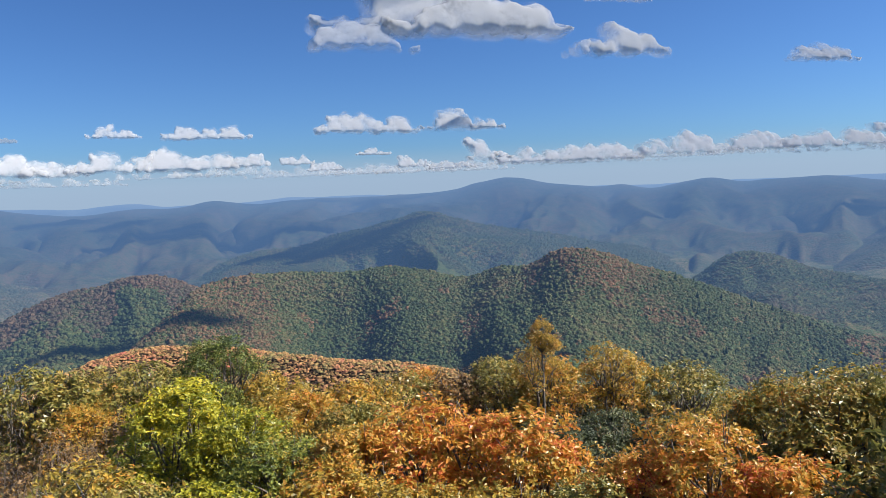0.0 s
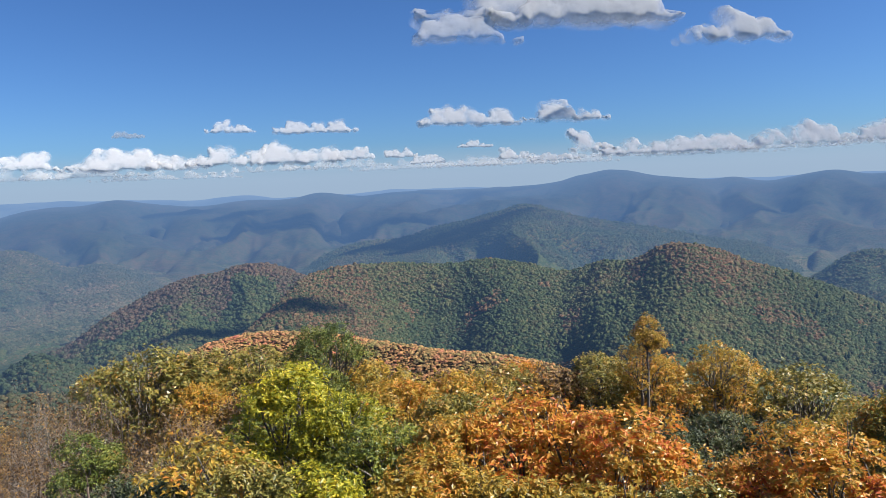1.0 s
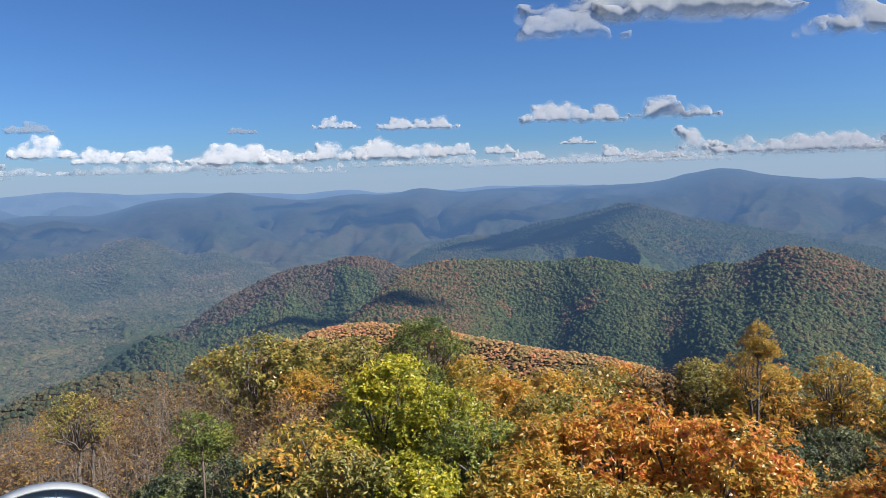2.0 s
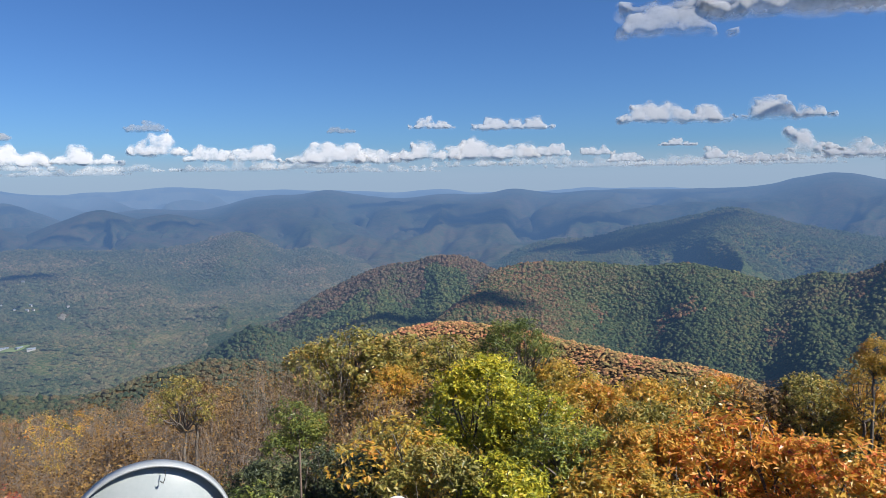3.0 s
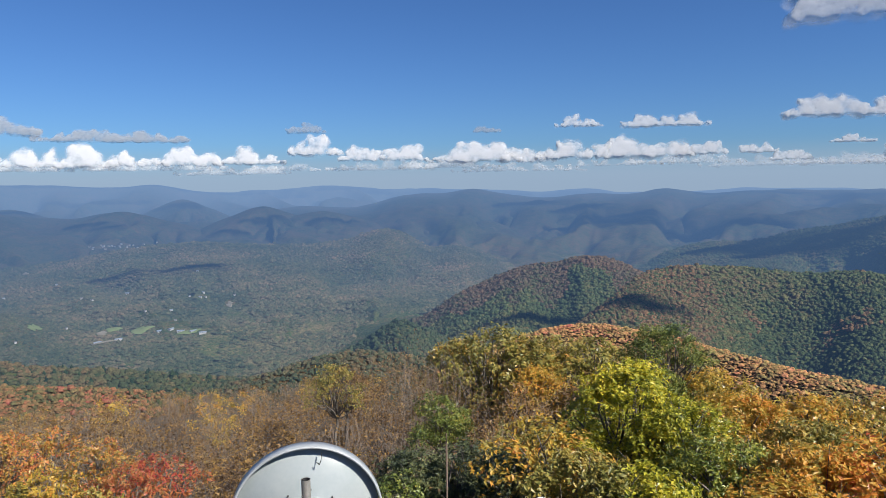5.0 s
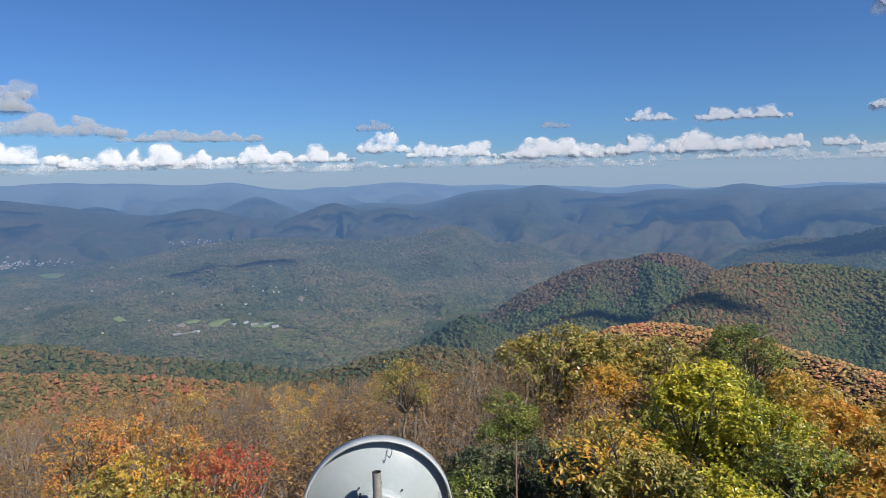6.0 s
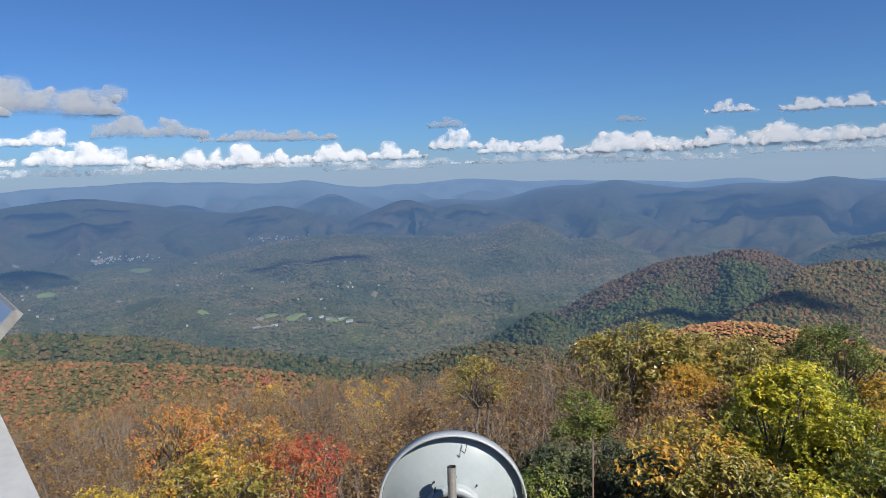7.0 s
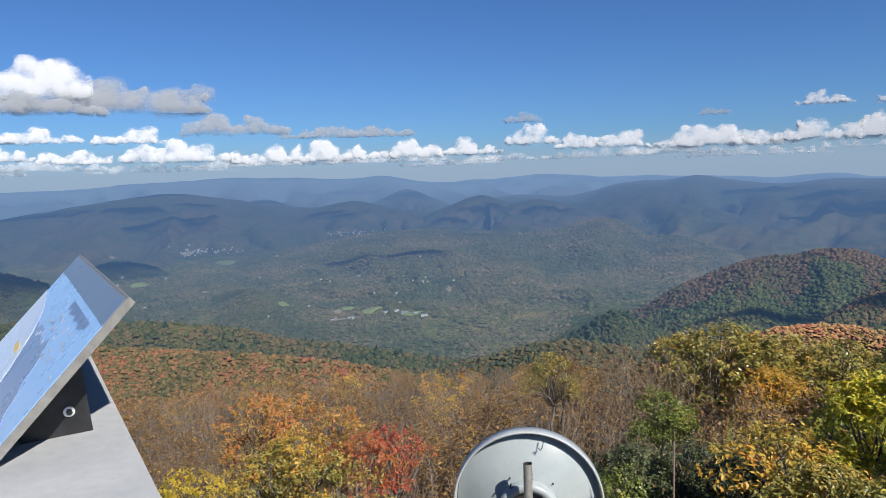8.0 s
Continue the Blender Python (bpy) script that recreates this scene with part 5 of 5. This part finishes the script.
BUILD = {
    "oak_a": lambda: build_oak("oak_a", 1, 15, 3600, 6, 0.12, 0.058),
    "oak_b": lambda: build_oak("oak_b", 2, 18, 3600, 6, 0.12, 0.058),
    "oak_c": lambda: build_oak("oak_c", 3, 12, 3200, 6, 0.12, 0.058),
    "oak_d": lambda: build_oak("oak_d", 16, 22, 6000, 5, 0.085, 0.045),
    "spire": lambda: build_oak("spire", 13, 14, 2400, 5, 0.14, 0.075, 1.0),
    "open_a": lambda: build_oak("open_a", 14, 11, 1000, 5, 0.12, 0.065, 0.3),
    "open_b": lambda: build_oak("open_b", 15, 13, 1100, 5, 0.12, 0.065, 0.3),
    "mid_a": lambda: build_oak("mid_a", 4, 15, 2600, 5, 0.125, 0.085),
    "mid_b": lambda: build_oak("mid_b", 5, 18, 2600, 5, 0.125, 0.085),
    "bare_a": lambda: build_bare("bare_a", 6, 34, 8, 950, 0.075, 0.055, 0.013),
    "bare_b": lambda: build_bare("bare_b", 7, 36, 8, 620, 0.075, 0.055, 0.013),
    "leafy_a": lambda: build_bare("leafy_a", 8, 30, 9, 2000, 0.1, 0.07, 0.013),
    "far_bare": lambda: build_bare("far_bare", 9, 17, 5, 220, 0.11, 0.08, 0.02),
    "far_leafy": lambda: build_bare("far_leafy", 10, 11, 3, 560, 0.15, 0.10, 0.022),
}
NAMES = {"open": ("oak_tree", "tree"), "spire": ("oak_tree", "tree"), "oak": ("oak_tree", "tree"), "mid": ("oak_tree", "tree"), "bare": ("bare_shrub", "shrub"), "leafy": ("autumn_shrub", "shrub"), "far": ("bare_shrub", "shrub")}
LABELS = {
    "yellow_green": "bright yellow-green oak on the summit slope", "green": "green oak turning at the tips", "dark_green": "dark glossy evergreen, in places standing in for shade",
    "olive": "olive-green oak with browning leaves", "gold": "golden-yellow autumn oak on the slope", "orange": "fiery orange autumn oak below the tower", "red": "red and orange autumn maple tree",
    "deep_green": "dark green oak with a dense crown", "flame": "orange and red autumn maple with olive inner leaves",
    "brown": "half-bare shrub with brown last leaves", "yellow": "bright yellow autumn tree below the parapet",
}
gt = np.random.default_rng(21)


def plant(kind, colour, az, d, top_el=None, wide=None, lift=0.0):
    """A tree at a bearing and distance, its top at an elevation seen from the deck (or on the common canopy)."""
    x, y = polar(az, d)
    zg = float(ground_z(az, d)) - 0.05
    top = EYE + d * math.tan(radians(top_el)) if top_el is not None else EYE - float(canopy_drop(az, d)) + lift
    yaw = gt.uniform(0, 360)
    if kind not in FIRST:
        trunk, crown, _ = BUILD[kind]()
        name, cat = NAMES[kind.split("_")[0]]
        root = tagged(new(name), LABELS[colour], cat, "summit trees")
        put("branchwork" if trunk.name.startswith("branchwork") else "trunk", trunk, root)
        put("crown", crown, root)
        FIRST[kind] = root
    else:
        root = copy_thing(FIRST[kind], Matrix())
    H, W = TREE_SIZE[kind]
    if kind.startswith(("bare", "leafy", "far")):
        sz = max(0.35, (top - zg) / H)
        s = (wide / W) if wide else sz * gt.uniform(1.0, 1.3)
        root.matrix_basis = pose(x, y, zg, 0, 0, yaw) @ Matrix.Diagonal((s, s, sz, 1))
    else:  # the trunk runs down to the ground however high the crown sits
        s = (wide * 1.08 / W) if wide else gt.uniform(0.82, 1.1)
        root.matrix_basis = pose(x, y, top - H * s, 0, 0, yaw) @ Matrix.Diagonal((s, s, s, 1))
    sw = s
    tagged(root, LABELS[colour])
    for c in root.children:
        if c.name.startswith("crown"):
            c.material_slots[0].link = "OBJECT"
            c.material_slots[0].material = LEAVES[colour]
    PLANTED.append((x, y, (sw * W) / 2))
    return root


PLANTED = []
KEY_TREES = [  # kind, colour, azimuth, distance, elevation of the top, width
    ("oak_a", "yellow_green", 20.6, 15.5, -13.7, 3.0), ("oak_b", "yellow_green", 16.8, 14.6, -16.3, 2.3), ("oak_d", "deep_green", 18.0, 24, -10.9, 2.9),
    ("mid_b", "olive", 23.5, 29, -12.3, 4.4), ("mid_a", "olive", 27.5, 29, -11.9, 4.6), ("mid_b", "olive", 31.5, 29, -11.6, 4.4), ("mid_a", "olive", 34.0, 31, -12.4, 3.7),
    ("oak_b", "orange", 1.5, 13.2, -16.9, 3.7), ("oak_a", "orange", -5.0, 12.6, -18.0, 3.2), ("oak_c", "orange", 7.5, 12.6, -18.3, 2.7),
    ("oak_b", "orange", -19.5, 11.6, -17.7, 2.8), ("oak_c", "orange", -25.5, 11.0, -20.0, 2.7), ("oak_a", "orange", -14.8, 11.2, -20.8, 2.0),
    ("spire", "gold", -7.7, 22, -10.9, 1.15), ("open_b", "gold", -7.2, 22.5, -12.9, 1.7), ("mid_a", "gold", -8.4, 23.5, -14.0, 2.6), ("mid_a", "olive", -4.0, 24, -13.9, 2.6), ("open_a", "gold", -12.8, 24, -12.7, 2.0), ("mid_b", "gold", -13.6, 25, -13.6, 2.6), ("mid_a", "olive", -5.2, 26, -14.2, 3.7), ("mid_b", "olive", -18.5, 26, -14.2, 3.4),
    # oaks at -39.5, -49 and -44: added beyond the view's edge to cast shade
    ("oak_d", "olive", -28.5, 16.5, -13.8, 4.6), ("oak_d", "olive", -33.5, 16.5, -13.6, 4.6), ("oak_a", "olive", -39.5, 10.5, -12.5, 4.2), ("oak_b", "olive", -49, 10.0, -11.0, 4.4), ("oak_d", "olive", -44, 14.0, -10.0, 4.6), ("oak_c", "gold", -25.0, 17.5, -15.2, 2.9),
    ("oak_a", "dark_green", -13.0, 19, -18.0, 2.6), ("oak_b", "dark_green", -17.5, 19, -18.1, 2.6), ("bare_a", "brown", -12.2, 18.5, -15.5, 2.6), ("bare_b", "brown", -16.6, 19.5, -15.4, 2.6), ("bare_a", "brown", -20.5, 19, -15.6, 2.2), ("oak_c", "dark_green", -10, 17, -19.2, 2.4),
    ("open_a", "gold", 27.0, 12.0, -17.4, 2.9), ("oak_c", "olive", 24.0, 11.0, -20.4, 2.7), ("oak_a", "yellow_green", 19.0, 10.8, -21.6, 2.5), ("oak_b", "green", 13.8, 13.2, -18.4, 2.4),
    ("oak_a", "gold", 10.5, 11.0, -21.5, 2.7), ("oak_c", "gold", 3.5, 10.6, -22.6, 2.7), ("oak_b", "gold", -4.0, 10.4, -23.2, 2.9), ("oak_a", "olive", -10.5, 10.4, -23.0, 2.4),
    ("oak_c", "gold", -17.0, 9.8, -24.2, 2.4), ("oak_b", "gold", -23.0, 9.8, -23.8, 2.4), ("oak_c", "olive", 8.0, 15.5, -16.8, 2.7), ("oak_a", "gold", 12.5, 18, -15.6, 2.9),
    ("mid_a", "gold", 7.5, 22, -15.0, 3.4), ("mid_b", "olive", 4.0, 24, -14.9, 3.4), ("mid_a", "gold", 14.0, 24, -14.0, 3.2), ("mid_b", "brown", -0.5, 24, -15.0, 3.7), ("mid_a", "orange", 2.2, 30, -14.6, 3.2),
    # dark evergreens at 30.4, 33.4 and 37.9 stand in for shaded understorey
    ("spire", "deep_green", 36.0, 17.5, -16.2, 1.7), ("leafy_a", "brown", 32.0, 16, -17.8, 2.4), ("leafy_a", "brown", 29.5, 17, -15.6, 2.6), ("bare_a", "brown", 34.8, 22, -11.7, 2.2), ("bare_b", "brown", 38.5, 24, -12.2, 2.4), ("bare_a", "brown", 36.8, 23, -12.3, 2.2), ("oak_b", "dark_green", 33.4, 13.0, -20.3, 2.0), ("oak_a", "dark_green", 37.9, 13.5, -20.8, 1.9), ("oak_c", "dark_green", 30.4, 12.6, -20.9, 1.9), ("spire", "deep_green", 39.8, 12.0, -22.0, 1.6),
    ("open_a", "flame", 64.9, 16.0, -16.2, 2.0), ("open_b", "flame", 67.9, 15.5, -15.9, 1.7), ("open_b", "flame", 61.6, 15.0, -17.6, 1.7), ("open_a", "red", 57.6, 14.5, -19.0, 1.7), ("open_b", "red", 60.2, 13.8, -19.6, 1.5), ("open_b", "gold", 65.2, 13.6, -18.9, 2.2), ("open_a", "olive", 62.4, 12.6, -20.6, 2.2), ("open_b", "olive", 67.4, 13.4, -19.6, 1.9),
    ("open_a", "yellow", 73.4, 12.5, -20.4, 1.5), ("oak_b", "yellow", 76.5, 11.8, -21.8, 1.6), ("oak_a", "yellow_green", 75.0, 10.0, -24.5, 1.7), ("leafy_a", "brown", 61.0, 11.5, -23.6, 2.2), ("leafy_a", "brown", 67.5, 11.0, -23.8, 2.0),
    ("open_b", "olive", 44.4, 24, -14.0, 2.0), ("open_a", "brown", 43.6, 25, -14.2, 1.9), ("leafy_a", "gold", 44.0, 16, -20.8, 2.0),
]
for row in KEY_TREES:
    plant(*row)


def fill(r0, r1, gap, az0, az1, choose, room=0.55):
    """Fills the wood between the known trees."""
    r = r0
    while r < r1:
        step = math.degrees(gap / r)
        az = az0 + gt.uniform(0, step)
        while az < az1:
            a, d = az + gt.uniform(-0.3, 0.3) * step, r + gt.uniform(-0.3, 0.3) * gap
            x, y = polar(a, d)
            if not (a < -27 and d < 15) and all((x - q[0]) ** 2 + (y - q[1]) ** 2 > (room * gap) ** 2 for q in PLANTED):
                kind, colour = choose(a, d)
                plant(kind, colour, a, d, None, None, gt.uniform(-0.75, 0.15))
            az += step
        r += gap


def pick(options):
    return options[int(gt.integers(0, len(options)))]


def near_choice(a, d):
    if a < -20:
        return pick([("mid_a", "olive"), ("mid_b", "gold"), ("mid_a", "green")])
    if a < -7:
        return pick([("mid_b", "gold"), ("bare_a", "brown"), ("mid_a", "dark_green"), ("mid_b", "olive")])
    if a < 12:
        return pick([("mid_a", "orange"), ("mid_b", "gold"), ("mid_a", "olive"), ("leafy_a", "brown")])
    if a < 31:
        return pick([("mid_a", "olive"), ("mid_b", "green"), ("mid_a", "gold"), ("leafy_a", "brown")])
    return pick([("bare_a", "brown"), ("bare_b", "brown"), ("leafy_a", "brown"), ("bare_b", "brown"), ("leafy_a", "brown"), ("bare_a", "brown")])


def west_choice(a, d):
    return pick([("far_bare", "brown")] * 5 + [("far_leafy", "brown")] * 3 + [("far_leafy", "gold")])


fill(9.6, 34.0, 2.45, -37, 90, near_choice)
fill(34.0, 112.0, 5.2, 36, 92, west_choice)
fill(34.0, 60.0, 4.0, -38, 34, lambda a, d: pick([("far_leafy", "gold"), ("far_leafy", "olive"), ("far_leafy", "orange")]))
for spec in (  # bearing, elevation, width and depth of the shaded stretches of land
        (74.1, -2.9, 420, 150), (76.4, -2.0, 330, 120), (72.2, -1.8, 220, 80), (77.6, -6.2, 240, 110), (84.4, -6.8, 260, 150), (62.5, -2.9, 190, 70), (61.0, -3.1, 150, 60), (66.9, -1.8, 230, 90),
        (49.3, -3.0, 330, 70), (52.5, -3.7, 300, 60), (44.3, -3.0, 240, 110), (55.0, -6.4, 190, 60), (59.5, -6.6, 260, 70), (28.6, -11.2, 120, 60), (20.0, -9.9, 80, 50), (55.7, -1.6, 260, 90),
        (12.4, -5.5, 260, 130), (8.4, -5.2, 240, 110), (28.7, -1.9, 330, 110), (23.4, -3.3, 280, 90), (25.0, -2.4, 260, 90), (20.5, -2.9, 260, 90), (-29.7, -4.4, 240, 90), (6.0, -1.8, 260, 100)):
    shade_cloud(*spec, 900 + int(spec[0] * 7))
